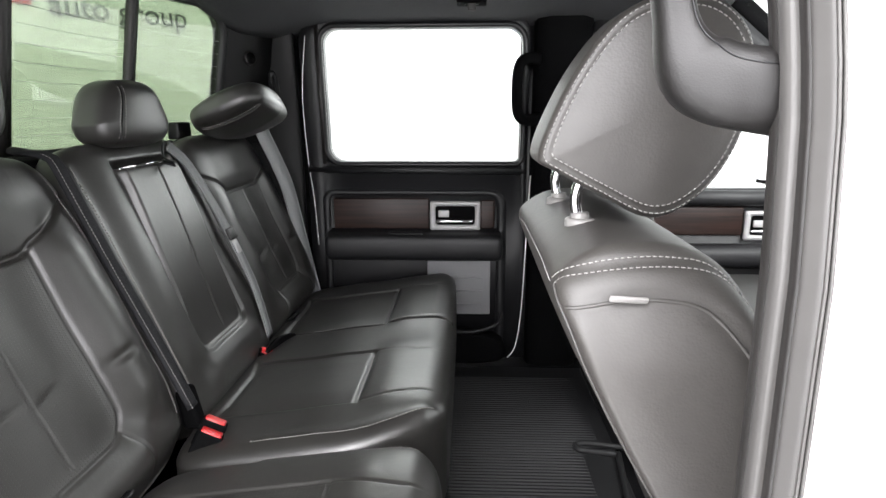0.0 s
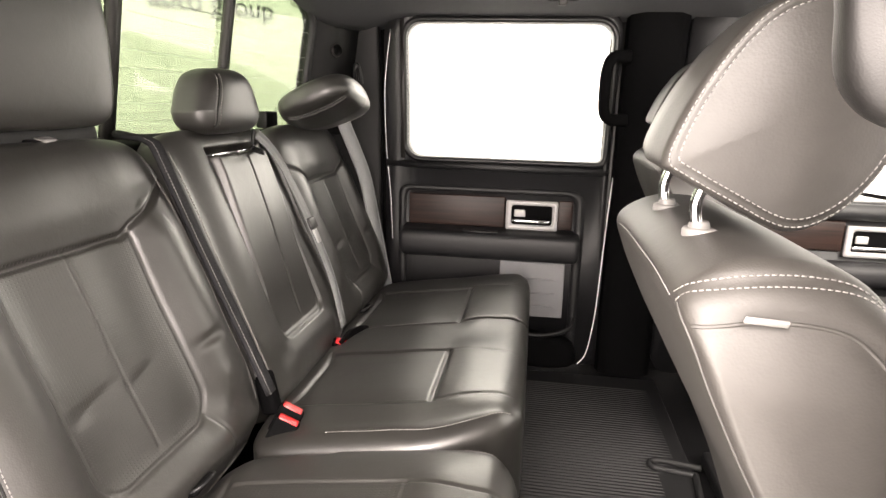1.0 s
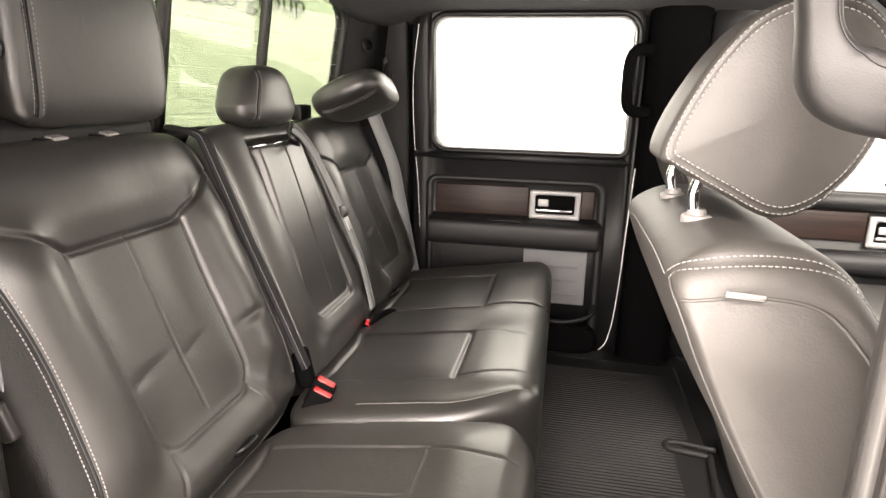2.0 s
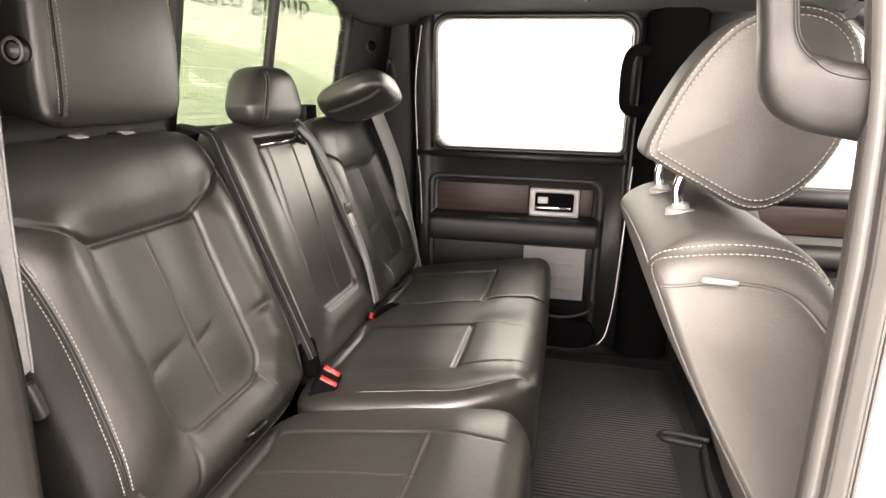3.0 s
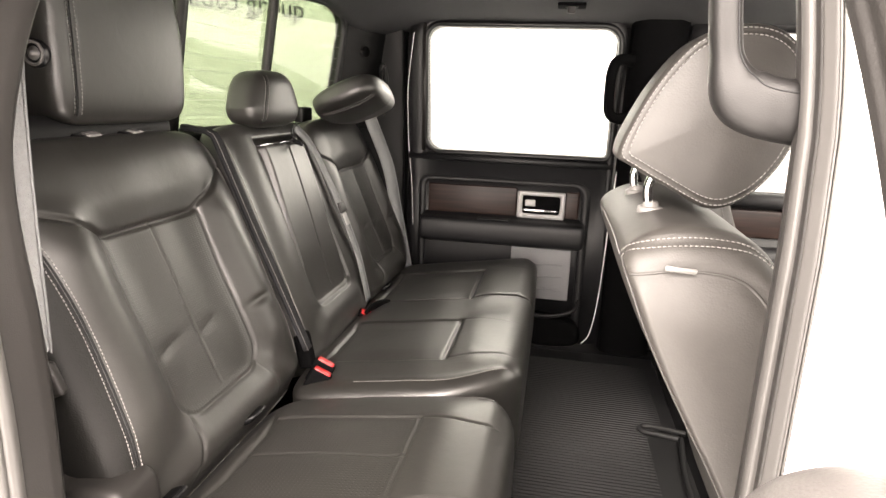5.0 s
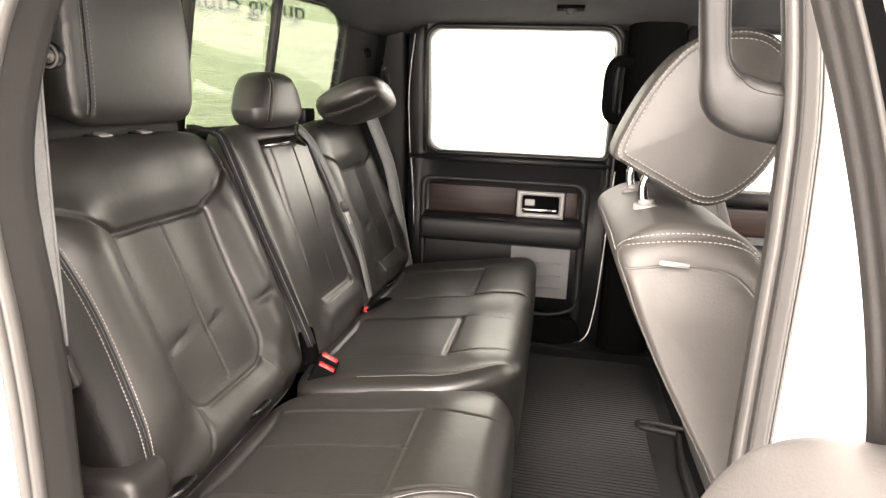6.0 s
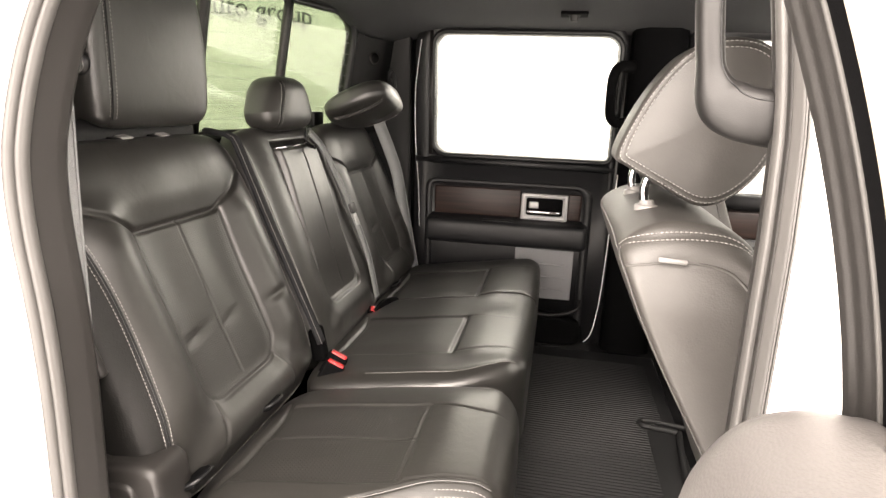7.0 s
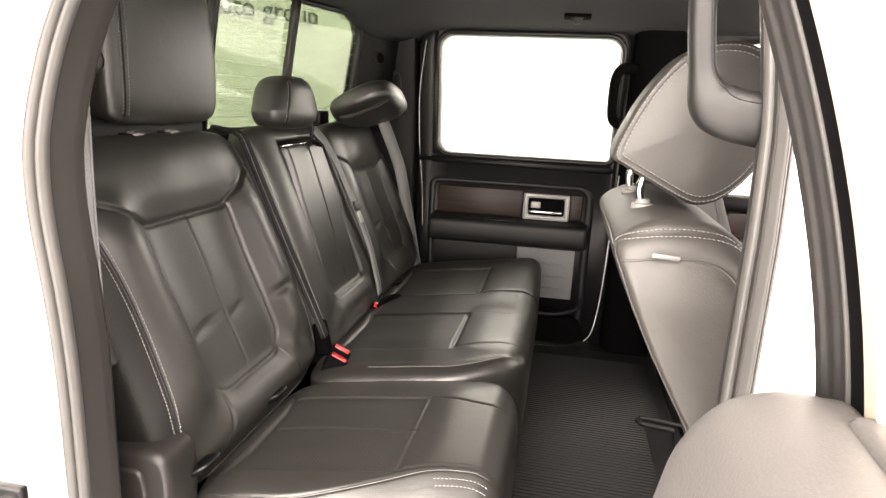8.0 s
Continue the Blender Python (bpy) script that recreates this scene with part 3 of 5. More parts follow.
# white body paint that shows in the front gap
edge_line([(0.258, D - 0.004, 0.66), (0.250, D - 0.004, 0.45), (0.240, D - 0.004, 0.2), (0.222, D - 0.004, 0.06), (0.195, D - 0.004, 0.015)], 0.0035, 0.003, PAINT, "edge_strip", "thin white strip at the door gap", far_door)
# light in the rear gap, drawn as a thin white strip
edge_line([far_y(-0.462, D - 0.004, 1.10), far_y(-0.484, D - 0.004, 0.92), (-0.482, D - 0.004, 0.72), (-0.468, D - 0.004, 0.58), (-0.460, D - 0.004, 0.42)], 0.0018, 0.003, PAINT, "edge_strip", "thin white strip at the door gap", far_door)

# body side behind the far door: rear corner panel from the window to the door
def corner_panel(s, x0):
    def fn(u, v):
        z = 0.0 + 1.20 * v
        x = x0 + (glass_x(0.60, z) - 0.01 - x0) * u
        y = 0.79 - 0.10 * max(0, z - 0.72) - (0.13 if s > 0 else 0.09) * u ** 1.7
        return (x, s * y, z)
    return sheet(fn, 14, 20, (0, s * 0.03, 0))


structure("wall_left_corner", corner_panel(1, -0.505), TRIM_CHARCOAL, "charcoal moulded rear corner trim panel", "wall")
structure("wall_right_corner", corner_panel(-1, -0.60), PILLAR_BLACK, "charcoal moulded rear corner trim panel", "wall")
structure("wall_left_jamb", rbox((-0.50, 0.822, 0.56), (0.12, 0.02, 1.20), 0.003), PILLAR_BLACK, "black jamb seal beside the closed rear door", "wall")
button = thing("trim_plug", "round black plug in the rear corner trim", "plug")
part("rim", disc((-0.605, 0.643, 1.026), (0.85, -0.5, 0.1), 0.0205, 0.008, 28, 0.002), PLASTIC_GREY, button)
part("cap", disc((-0.603, 0.642, 1.026), (0.85, -0.5, 0.1), 0.0165, 0.0095, 28, 0.002), PILLAR_BLACK, button)
hook = thing("belt_guide", "black plastic shoulder belt guide on the corner trim", "belt guide")
part("loop", sweep(spline([(-0.565, 0.70, 0.93), (-0.560, 0.68, 0.97), (-0.553, 0.68, 0.985), (-0.548, 0.69, 0.97), (-0.545, 0.70, 0.93)], 6), oval(0.006, 0.008, 10)), BLACK, hook)

# pillar between the far doors, roof rail
structure("pillar_left", loops([[far_y(x, y, z) for x, y in ((0.255, 0.80), (0.262, 0.765), (0.30, 0.745), (0.40, 0.745), (0.43, 0.77), (0.43, 0.82))] for z in (0.0, 0.3, 0.6, 0.72, 0.9, 1.1, 1.2)]),
                       PILLAR_BLACK, "black pillar trim between the far doors", "pillar")
structure("wall_left_post", rbox((0.345, 0.835, 0.58), (0.25, 0.03, 1.20), 0.004), BLACK, "black pillar core between the far doors", "wall")
grab_handle("grab_handle", spline([(0.265, 0.735, 1.025), (0.222, 0.700, 1.022), (0.203, 0.685, 0.99), (0.200, 0.685, 0.93), (0.204, 0.69, 0.865), (0.226, 0.705, 0.842), (0.27, 0.745, 0.842)], 6), 0.0165, 0.0140,
            "black moulded grab handle on the far pillar")
front_far = thing("door_2", "closed front door with charcoal trim, walnut strip and silver handle bezel", "door", kind="structure")
fo, fi = rounded(0.44, 1.50, 0.01, 1.165, 0.05, 8), rounded(0.60, 1.36, 0.615, 1.12, 0.05, 8)
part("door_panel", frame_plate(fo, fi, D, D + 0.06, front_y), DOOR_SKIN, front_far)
part("sill_roll", sweep([Vector((0.45, D - 0.010, 0.592)), Vector((0.95, D - 0.014, 0.588)), Vector((1.40, D - 0.010, 0.585))], oval(0.020, 0.026, 14)), DOOR_SKIN, front_far, "soft rounded sill")
part("wood_strip", rbox((0.80, D - 0.004, 0.510), (0.325, 0.012, 0.095), 0.006), WOOD, front_far, "dark walnut trim strip")
part("wood_strip", rbox((1.19, D - 0.004, 0.505), (0.09, 0.012, 0.09), 0.006), WOOD, front_far, "dark walnut trim strip")
release_handle(front_far, 0.965, 1.140, 0.448, 0.545, D - 0.006, -1)
part("armrest", rbox((0.95, D - 0.035, 0.40), (0.82, 0.085, 0.075), 0.03, 4), DOOR_SKIN, front_far, "padded armrest")
pane = part("pane", plate(rounded(0.46, 1.37, 0.605, 1.13, 0.02), D + 0.035, D + 0.039, front_y), GLASS_CLEAR, front_far, "clear side glass")
pane.visible_shadow = False
mirror = thing("wing_mirror", "wing mirror outside the front door window", "mirror")
MIRROR_AT = Vector((1.206, 1.0, 0.708))
mirror_n = Vector((-0.93, -0.35, 0.10)).normalized()
mirror_side = Vector((0, 0, 1)).cross(mirror_n).normalized()
mirror_m = Matrix((mirror_side, mirror_n.cross(mirror_side), mirror_n)).transposed().to_4x4()
for name, c, size, r, mat, text in (("housing", (0, -0.008, -0.050), (0.285, 0.225, 0.085), 0.030, PAINT, "white painted shell"), ("bezel", (0, -0.004, -0.006), (0.272, 0.212, 0.012), 0.005, PILLAR_BLACK, "black bezel"),
                                    ("mirror_glass", (0, 0, 0.002), (0.258, 0.194, 0.006), 0.002, CHROME, "mirror glass")):
    shape = rbox(c, size, r)
    bmesh.ops.transform(shape, matrix=Matrix.Translation(MIRROR_AT) @ mirror_m, verts=shape.verts)
    part(name, shape, mat, mirror, text)
part("arm", sweep([Vector((1.29, 0.99, 0.64)), Vector((1.33, 0.93, 0.63)), Vector((1.36, 0.86, 0.63))], oval(0.03, 0.022, 14), up=(0, 0, 1)), PILLAR_BLACK, mirror, "black arm")

# coat hook on the far roof rail
coat = thing("coat_hook", "small grey folding coat hook on the headliner", "hook")
part("plate", rbox((0.060, 0.605, roof_z(0.060, 0.605) - 0.002), (0.085, 0.045, 0.010), 0.004, 3, pose(0, 0, 0, -8)), PILLAR_BLACK, coat)
part("prong", rbox((0.060, 0.597, roof_z(0.060, 0.597) - 0.015), (0.024, 0.012, 0.026), 0.005), PLASTIC_GREY, coat, "grey prong")
part("pivot", rbox((0.060, 0.599, roof_z(0.060, 0.599) - 0.006), (0.040, 0.012, 0.010), 0.004), PLASTIC, coat, "dark pivot")

# windscreen, near front door, outer skin
structure("windscreen", sheet(lambda u, v: (SCREEN_X(0.60 + 0.66 * v), -0.75 + 1.5 * u, 0.60 + 0.66 * v), 6, 6, (0.004, 0, 0)), GLASS_CLEAR, "clear windscreen of the truck", "window").visible_shadow = False
for side, name in ((-1, "pillar_front_right"), (1, "pillar_front_left")):
    structure(name, sweep([Vector((SCREEN_X(z), side * (0.84 - 0.10 * max(0.0, z - 0.72)), z)) for z in (0.56, 0.72, 0.9, 1.1, 1.25)], oval(0.035, 0.045, 16, 3.0), up=(0, 1, 0)), PILLAR_BLACK, "black trimmed pillar beside the windscreen", "pillar")
near_front = thing("door_3", "closed front door of the open side", "door", kind="structure")
part("door_panel", frame_plate(rounded(0.33, 1.50, -0.25, 1.165, 0.05, 8), rounded(0.42, 1.36, 0.66, 1.12, 0.05, 8), -0.80, -0.92, front_y), [PAINT], near_front, "white painted door shell")


# ---- the near door opening ----
def tight(plan, e=0.0016):
    """The outline with its corners cut, and points beside them that keep the flat sides flat."""
    out, k = [], len(plan)
    for i in range(k):
        a, p, b = Vector(plan[i - 1]), Vector(plan[i]), Vector(plan[(i + 1) % k])
        ea, eb = min(e, 0.2 * (a - p).length), min(e, 0.2 * (b - p).length)
        ua, ub = (a - p).normalized(), (b - p).normalized()
        out += [p + ua * 2 * ea, p + ua * ea, p + ub * eb, p + ub * 2 * eb]
    return [tuple(q) for q in out]


def post(plan, top, lean, zs=16):
    """A pillar trim: plan outline of (x, y), carried upwards with lean(z) -> dx, dy."""
    plan = tight(plan)
    rings = []
    for i in range(zs + 1):
        z = -0.02 + (top + 0.02) * i / zs
        dx, dy = lean(z)
        rings.append([(x + dx, y + dy, z) for x, y in plan])
    return loops(rings, caps=(True, True))


def lean_b(z):
    return (-0.30 * max(0, z - 0.86) ** 1.5 - 0.004 * (z - 0.7), 0.10 * max(0.0, z - 0.78))


pillar_b = thing("pillar_right", "grey pillar trim with rubber door seal at the open doorway", "pillar", kind="structure")
part("pillar_trim", post([(0.400, -0.76), (0.340, -0.765), (0.285, -0.815), (0.240, -0.848), (0.232, -0.853), (0.231, -0.862), (0.238, -0.872), (0.400, -0.872)], 1.16, lean_b, 40), PLASTIC_GREY, pillar_b)
part("seal_bead", post([(0.2325, -0.864), (0.2310, -0.868), (0.2315, -0.873), (0.2340, -0.877), (0.240, -0.877), (0.245, -0.868)], 1.16, lean_b, 40), SEAL, pillar_b, "rubber seal bead")
part("seal_channel", post([(0.238, -0.872), (0.2375, -0.884), (0.2395, -0.886), (0.27, -0.886), (0.27, -0.872)], 1.16, lean_b, 40), PLASTIC_GREY, pillar_b, "dark groove of the seal")
part("seal_band", post([(0.2395, -0.8845), (0.2385, -0.887), (0.2445, -0.8975), (0.2475, -0.898), (0.275, -0.886)], 1.16, lean_b, 40), SEAL, pillar_b, "flat rubber band of the seal")
for e in (0.0, 0.0022):
    part("seal_lip", post([(0.2452 + e, -0.8975 - 0.6 * e), (0.2450 + e, -0.8992 - 0.6 * e), (0.2462 + e, -0.9000 - 0.6 * e), (0.2475 + e, -0.8985 - 0.6 * e)], 1.16, lean_b, 40), SEAL, pillar_b, "fine rubber lip")
part("jamb", post([(0.2485, -0.896), (0.2495, -0.902), (0.275, -0.925), (0.33, -0.935), (0.36, -0.87), (0.30, -0.85)], 1.16, lean_b, 40), PAINT, pillar_b, "white painted door jamb")


c_bow = table([(0.30, -0.023), (0.43, -0.020), (0.55, -0.018), (0.655, -0.022), (0.72, -0.030), (0.79, -0.032), (0.855, -0.023), (0.91, -0.009), (0.96, 0.009), (1.05, 0.066), (1.16, 0.19)])


def lean_c(z):
    return (sum(w * c_bow(z + d) for d, w in ((-0.05, 0.1), (-0.025, 0.2), (0, 0.4), (0.025, 0.2), (0.05, 0.1))), 0.10 * max(0.0, z - 0.82))


LIP = -0.519  # inner edge of the trim that hides the belt
pillar_c = thing("pillar_rear_right", "grey pillar trim with rubber door seal behind the doorway", "pillar", kind="structure")
part("pillar_trim", post([(-0.67, -0.795), (-0.60, -0.797), (LIP, -0.797), (LIP + 0.002, -0.803), (-0.485, -0.843), (-0.462, -0.850), (-0.456, -0.858), (-0.457, -0.870), (-0.465, -0.903), (-0.56, -0.905)], 1.16, lean_c, 60), PLASTIC_GREY, pillar_c)
part("seal_bead", post([(-0.462, -0.898), (-0.461, -0.906), (-0.466, -0.9125), (-0.475, -0.911), (-0.48, -0.898)], 1.16, lean_c, 60), SEAL, pillar_c, "rubber seal bead")
part("seal_lip", post([(-0.469, -0.908), (-0.468, -0.916), (-0.473, -0.921), (-0.481, -0.919), (-0.486, -0.905)], 1.16, lean_c, 60), SEAL, pillar_c, "rubber seal lip")
part("jamb", post([(-0.477, -0.910), (-0.476, -0.926), (-0.482, -0.937), (-0.50, -0.955), (-0.56, -0.965), (-0.56, -0.905)], 1.16, lean_c, 60), PAINT, pillar_c, "white painted door jamb")
part("body_side", rbox((-0.95, -0.945, 0.36), (0.80, 0.04, 1.60), 0.012), PAINT, pillar_c, "white painted body side")
structure("wall_right_sill", rbox((-0.13, -0.89, -0.06), (0.80, 0.12, 0.10), 0.02), PAINT, "white painted door sill", "sill")
structure("wall_right_rail", rbox((0.0, -0.83, 1.22), (1.62, 0.12, 0.12), 0.02), PAINT, "white painted roof rail over the doorway", "rail")
structure("wall_left_rail", rbox((0.0, 0.82, 1.23), (1.62, 0.10, 0.12), 0.02), PAINT, "white painted roof rail", "rail")
structure("wall_left_skin", rbox((-0.62, 0.86, 0.3), (0.26, 0.04, 1.7), 0.01), PAINT, "white painted body side", "wall")

def smoothed(line, times):
    """The line with its bends eased; the ends stay."""
    for _ in range(times):
        line = [line[0]] + [(a + b * 2 + c) / 4 for a, b, c in zip(line, line[1:], line[2:])] + [line[-1]]
    return line


near_path = smoothed(spline([(0.205, -0.80, 1.14), (0.181, -0.803, 1.09), (0.172, -0.808, 1.03), (0.1735, -0.812, 0.985), (0.1775, -0.816, 0.945), (0.1815, -0.819, 0.918), (0.1905, -0.823, 0.897), (0.206, -0.831, 0.886), (0.226, -0.838, 0.882), (0.275, -0.815, 0.880)], 12), 40)
near_handle = thing("grab_handle", "grey moulded grab handle on the doorway pillar", "handle")


def grip_section(t):
    """Slim upright grip that swells into the lower arm and flares where it meets the pillar."""
    return oval(0.0122 + 0.0125 * step(t, 0.50, 0.74) + 0.004 * step(t, 0.84, 1.0), 0.0150 + 0.006 * step(t, 0.5, 0.72), 28, 2.7)


grip_shape = sweep(near_path, grip_section, up=(0, 1, 0))
part("grip", grip_shape, HANDLE_SKIN, near_handle)
rail = []
for i, p in enumerate(near_path):
    d = (near_path[min(i + 1, len(near_path) - 1)] - near_path[max(i - 1, 0)]).normalized()
    side = d.cross(Vector((0, 1, 0))).normalized()
    a, b = oval(1, 1, 40, 2.7)[33]
    w, h = grip_section(i / (len(near_path) - 1))[0][0], max(q[1] for q in grip_section(i / (len(near_path) - 1)))
    rail.append(p + side * (a * w) + side.cross(d).normalized() * (b * h - 0.0004))
part("parting_line", sweep(smoothed(rail[:-10], 3), oval(0.0006, 0.0006, 6), up=(0, 1, 0)), BLACK, near_handle, "fine dark parting line")

# ---- the open rear door ----
open_door = thing("door_4", "open rear door with grained grey trim and black window frame", "door", kind="structure")
prof = spline([(0.150, 0.10), (0.140, 0.35), (0.130, 0.58), (0.137, 0.655), (0.148, 0.690), (0.166, 0.715), (0.190, 0.727), (0.218, 0.728), (0.238, 0.715), (0.250, 0.62), (0.255, 0.10)], 6, True)
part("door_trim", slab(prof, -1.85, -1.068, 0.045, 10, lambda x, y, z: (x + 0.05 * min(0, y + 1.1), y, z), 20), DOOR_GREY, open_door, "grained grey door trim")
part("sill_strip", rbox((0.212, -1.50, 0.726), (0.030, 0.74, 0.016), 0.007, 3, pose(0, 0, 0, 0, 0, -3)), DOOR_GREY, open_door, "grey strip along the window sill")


def upright_x(z):
    d = z - 0.72
    return 0.2234 - 0.168 * d - 0.6 * d * d if d > 0 else 0.2234 - 0.10 * d


def upright(plan, top=1.12):
    """A strip of the window frame: plan outline, bent with the frame's curve."""
    plan = tight(plan, 0.0008)
    return loops([[(x + upright_x(z), y, z) for x, y in plan] for z in [0.62 + (top - 0.62) * i / 40 for i in range(41)]], caps=(True, True))


part("frame_post", upright([(0.0, -1.075), (0.0012, -1.081), (0.0040, -1.085), (0.0048, -1.091), (0.0072, -1.0955), (0.0080, -1.0995), (0.05, -1.0995), (0.05, -1.05), (0.012, -1.06)]), PLASTIC_GREY, open_door, "grey window frame post")
part("post_bead", upright([(0.0078, -1.0980), (0.0074, -1.0995), (0.0082, -1.1010), (0.012, -1.1010), (0.012, -1.0980)]), SEAL, open_door, "pale bead along the frame")
part("glass_seal", upright([(0.0095, -1.1005), (0.0100, -1.108), (0.0108, -1.1155), (0.04, -1.1155), (0.04, -1.1005)]), PILLAR_BLACK, open_door, "black glass channel")
part("glass_edge", upright([(0.0104, -1.1150), (0.0085, -1.127), (0.0060, -1.140), (0.03, -1.142), (0.036, -1.1160)]), PAINT_SHADED, open_door, "white painted outer channel lip, toned cream for its shade")
part("outer_skin", rbox((0.275, -1.46, 0.24), (0.03, 0.78, 0.84), 0.01), PAINT, open_door, "white painted outer skin")
striker = thing("door_striker", "dark metal door striker on the white jamb", "striker")
part("plate", rbox((-0.525, -0.972, 0.420), (0.05, 0.012, 0.05), 0.004), BLACK, striker)
part("loop", sweep(spline([(-0.540, -0.975, 0.425), (-0.540, -1.0, 0.430), (-0.510, -1.0, 0.430), (-0.510, -0.975, 0.425)], 5), oval(0.006, 0.006, 10)), PLASTIC_GREY, striker, "worn steel loop")


# ---- the rear bench ----
TILT_BACK = 22.75
BACK_S = 0.1875


def back_frame(y, depth):
    """Pose of a backrest pad: local x out of the front, z up the slope."""
    return pose(-0.47, 0, 0.37, 0, -TILT_BACK, 0) @ Matrix.Translation((-depth, y, BACK_S))


def yoke_s(a):
    """Height of the shoulder seam over the panel, by distance from the pad's middle."""
    return 0.318 + 0.46 * max(0.0, a - 0.105) * step(a, 0.10, 0.13)


def panel_gap(y, s):
    """Signed distance from the edge of the perforated panel, whose lower corners are round."""
    r = 0.050
    qx, qs = abs(y) - (0.123 - r), abs(s - 0.20) - (0.195 - r)
    if s > 0.2:
        return max(abs(y) - 0.123, s - 0.326)
    return math.hypot(max(qx, 0.0), max(qs, 0.0)) + min(max(qx, qs), 0.0) - r


def outboard_feat(y, z, lift=0.025):
    s, a = z + BACK_S, abs(y)
    q = panel_gap(y, s)
    d = -0.011 * step(q, 0.046, -0.020)
    d += lift * bump(a, 0.188, 0.056) * step(s, -0.04, 0.06) * step(s, 0.40, 0.29)
    d += 0.012 * bump(s, 0.425, 0.075) * step(a, 0.26, 0.13)
    d += groove(s - yoke_s(a), 0.0045, 0.008) * step(a, 0.275, 0.255)
    if s < 0.322:
        d += groove(q, 0.0028, 0.0036)
        d += groove(y, 0.0022, 0.0026) * step(s, 0.012, 0.03)
    d += groove(a - 0.105 - 0.35 * (0.02 - s), 0.003, 0.0035) * step(s, 0.03, 0.0) * step(s, -0.09, -0.05)
    d += 0.014 * bump(s, -0.035, 0.035) * step(a, 0.20, 0.10)
    d -= 0.03 * step(s, -0.05, -0.11)
    # creases where the stuffing pulls
    d += groove(s - 0.125 - 0.15 * (y + 0.05), 0.009, 0.004) * bump(y, -0.065, 0.04)
    d += groove(s - 0.115 - 0.1 * (y - 0.16), 0.010, 0.006) * bump(y, 0.165, 0.025)
    d += groove(s - 0.12 - 0.2 * (y - 0.03), 0.009, 0.003) * bump(y, 0.035, 0.03)
    d -= 0.004 * bump(s, 0.20, 0.10) * bump(a, 0.06, 0.05)
    d += 0.0016 * math.sin(9 * y + 21 * s) * math.sin(31 * y - 12 * s + 1.0)
    return d


def panel_zone(y, z):
    return panel_gap(y, z + BACK_S) < -0.0015


def back_lines(pad, ys, s0, s1, off=0.001, n=40, bow=0.0):
    return [[pad.at(y + bow * seam_bow(s), s - BACK_S, off) for s in [s0 + (s1 - s0) * i / n for i in range(n + 1)]] for y in ys]


def seam_bow(s):
    """How far the outer seam of the near backrest bows inwards."""
    return 0.013 * bump(s, 0.19, 0.14)


def headrest(parent, m, half, seam_y, div=(14, 36, 34), k=4.2, posts=True, warp=None, lines=(-1, 1)):
    """A stuffed headrest with a double-stitched band near its sides, on two posts."""
    def feat(y, z):
        d = 0.006 * (1 - (y / half[1]) ** 2) * (1 - (z / half[2]) ** 2)
        for s in lines:
            d += groove(y - s * seam_y, 0.0035, 0.004)
        return d
    pad = Pad(m, half, k, div, feat, warp)
    head = part("headrest", pad.mesh()[:2], LEATHER, parent, "black leather headrest with pale stitching")
    rows = [[pad.at(s * seam_y + e, half[2] * (0.95 - 1.90 * i / 40), 0.0012) for i in range(41)] for s in lines for e in (-0.0062, 0.0062)]
    for s in lines:
        for e in (-0.0022, 0.0022):
            cord = [pad.at(s * seam_y + e, half[2] * (0.95 - 1.90 * i / 40), -0.0002) for i in range(41)]
            part("seam_cord", sweep(cord, oval(0.0014, 0.0014, 8), up=(0, 1, 0)), LEATHER_DARK, head, "dark welt cord")
    part("stitching", stitches(rows), THREAD, head, "pale thread", kind="stuff")
    if posts:
        for s in (-1, 1):
            a, b = m @ Vector((-0.3 * half[0], s * half[1] * 0.42, -half[2] * 0.7)), m @ Vector((-0.3 * half[0], s * half[1] * 0.42, -half[2] - 0.05))
            part("post", sweep([a, b], oval(0.006, 0.006, 12), up=(0, 1, 0)), CHROME, head, "chrome post")
            c = m @ Vector((-0.1 * half[0], s * half[1] * 0.42, -half[2] - 0.012))
            part("collar", rbox(c, (0.05, 0.045, 0.018), 0.006), BLACK, head, "black post collar")
    return pad


bench_near = thing("rear_seat", "single black leather rear seat with perforated centre and pale stitching", "seat", group="rear bench")
NEAR_Y = -0.5015
pad = Pad(back_frame(NEAR_Y, 0.055) @ Matrix.Translation((0, 0, 0.006)), (0.055, 0.2735, 0.2885), 7.0, (16, 170, 180), outboard_feat)
back = part("backrest", pad.mesh(lambda y, z: 2 if y < -0.2440 + seam_bow(z + BACK_S) else panel_zone(y, z), 2), [LEATHER, PERF, VINYL_SHADED], bench_near, "leather backrest with shaped bolsters and a shade-darkened vinyl side")
rows = back_lines(pad, (-0.2470, -0.2355), -0.07, 0.46, bow=1.0) + back_lines(pad, (0.2440,), -0.03, 0.462, 0.0013)
part("stitching", stitches(rows), THREAD, back, "pale thread", kind="stuff")
for y in (-0.2430, -0.2395):
    part("seam_cord", sweep(back_lines(pad, (y,), -0.07, 0.46, -0.0005, bow=1.0)[0], oval(0.0018, 0.0016, 8), up=(0, 1, 0)), LEATHER_DARK, back, "dark welt cord")
part("back_filler", rbox((-0.712, -0.53, 0.788), (0.075, 0.44, 0.10), 0.025, 4), LEATHER_DARK, bench_near, "black cloth behind the headrest")
headrest(bench_near, pose(-0.702, -0.450, 0.960, 0, 0, 0), (0.052, 0.158, 0.138), 0.124, (18, 64, 56), 7.0, lines=(-1,), posts=False, warp=lambda x, y, z: (x, y - 0.024 * step(z, -0.02, 0.14) * step(y, 0.0, 0.12), z))
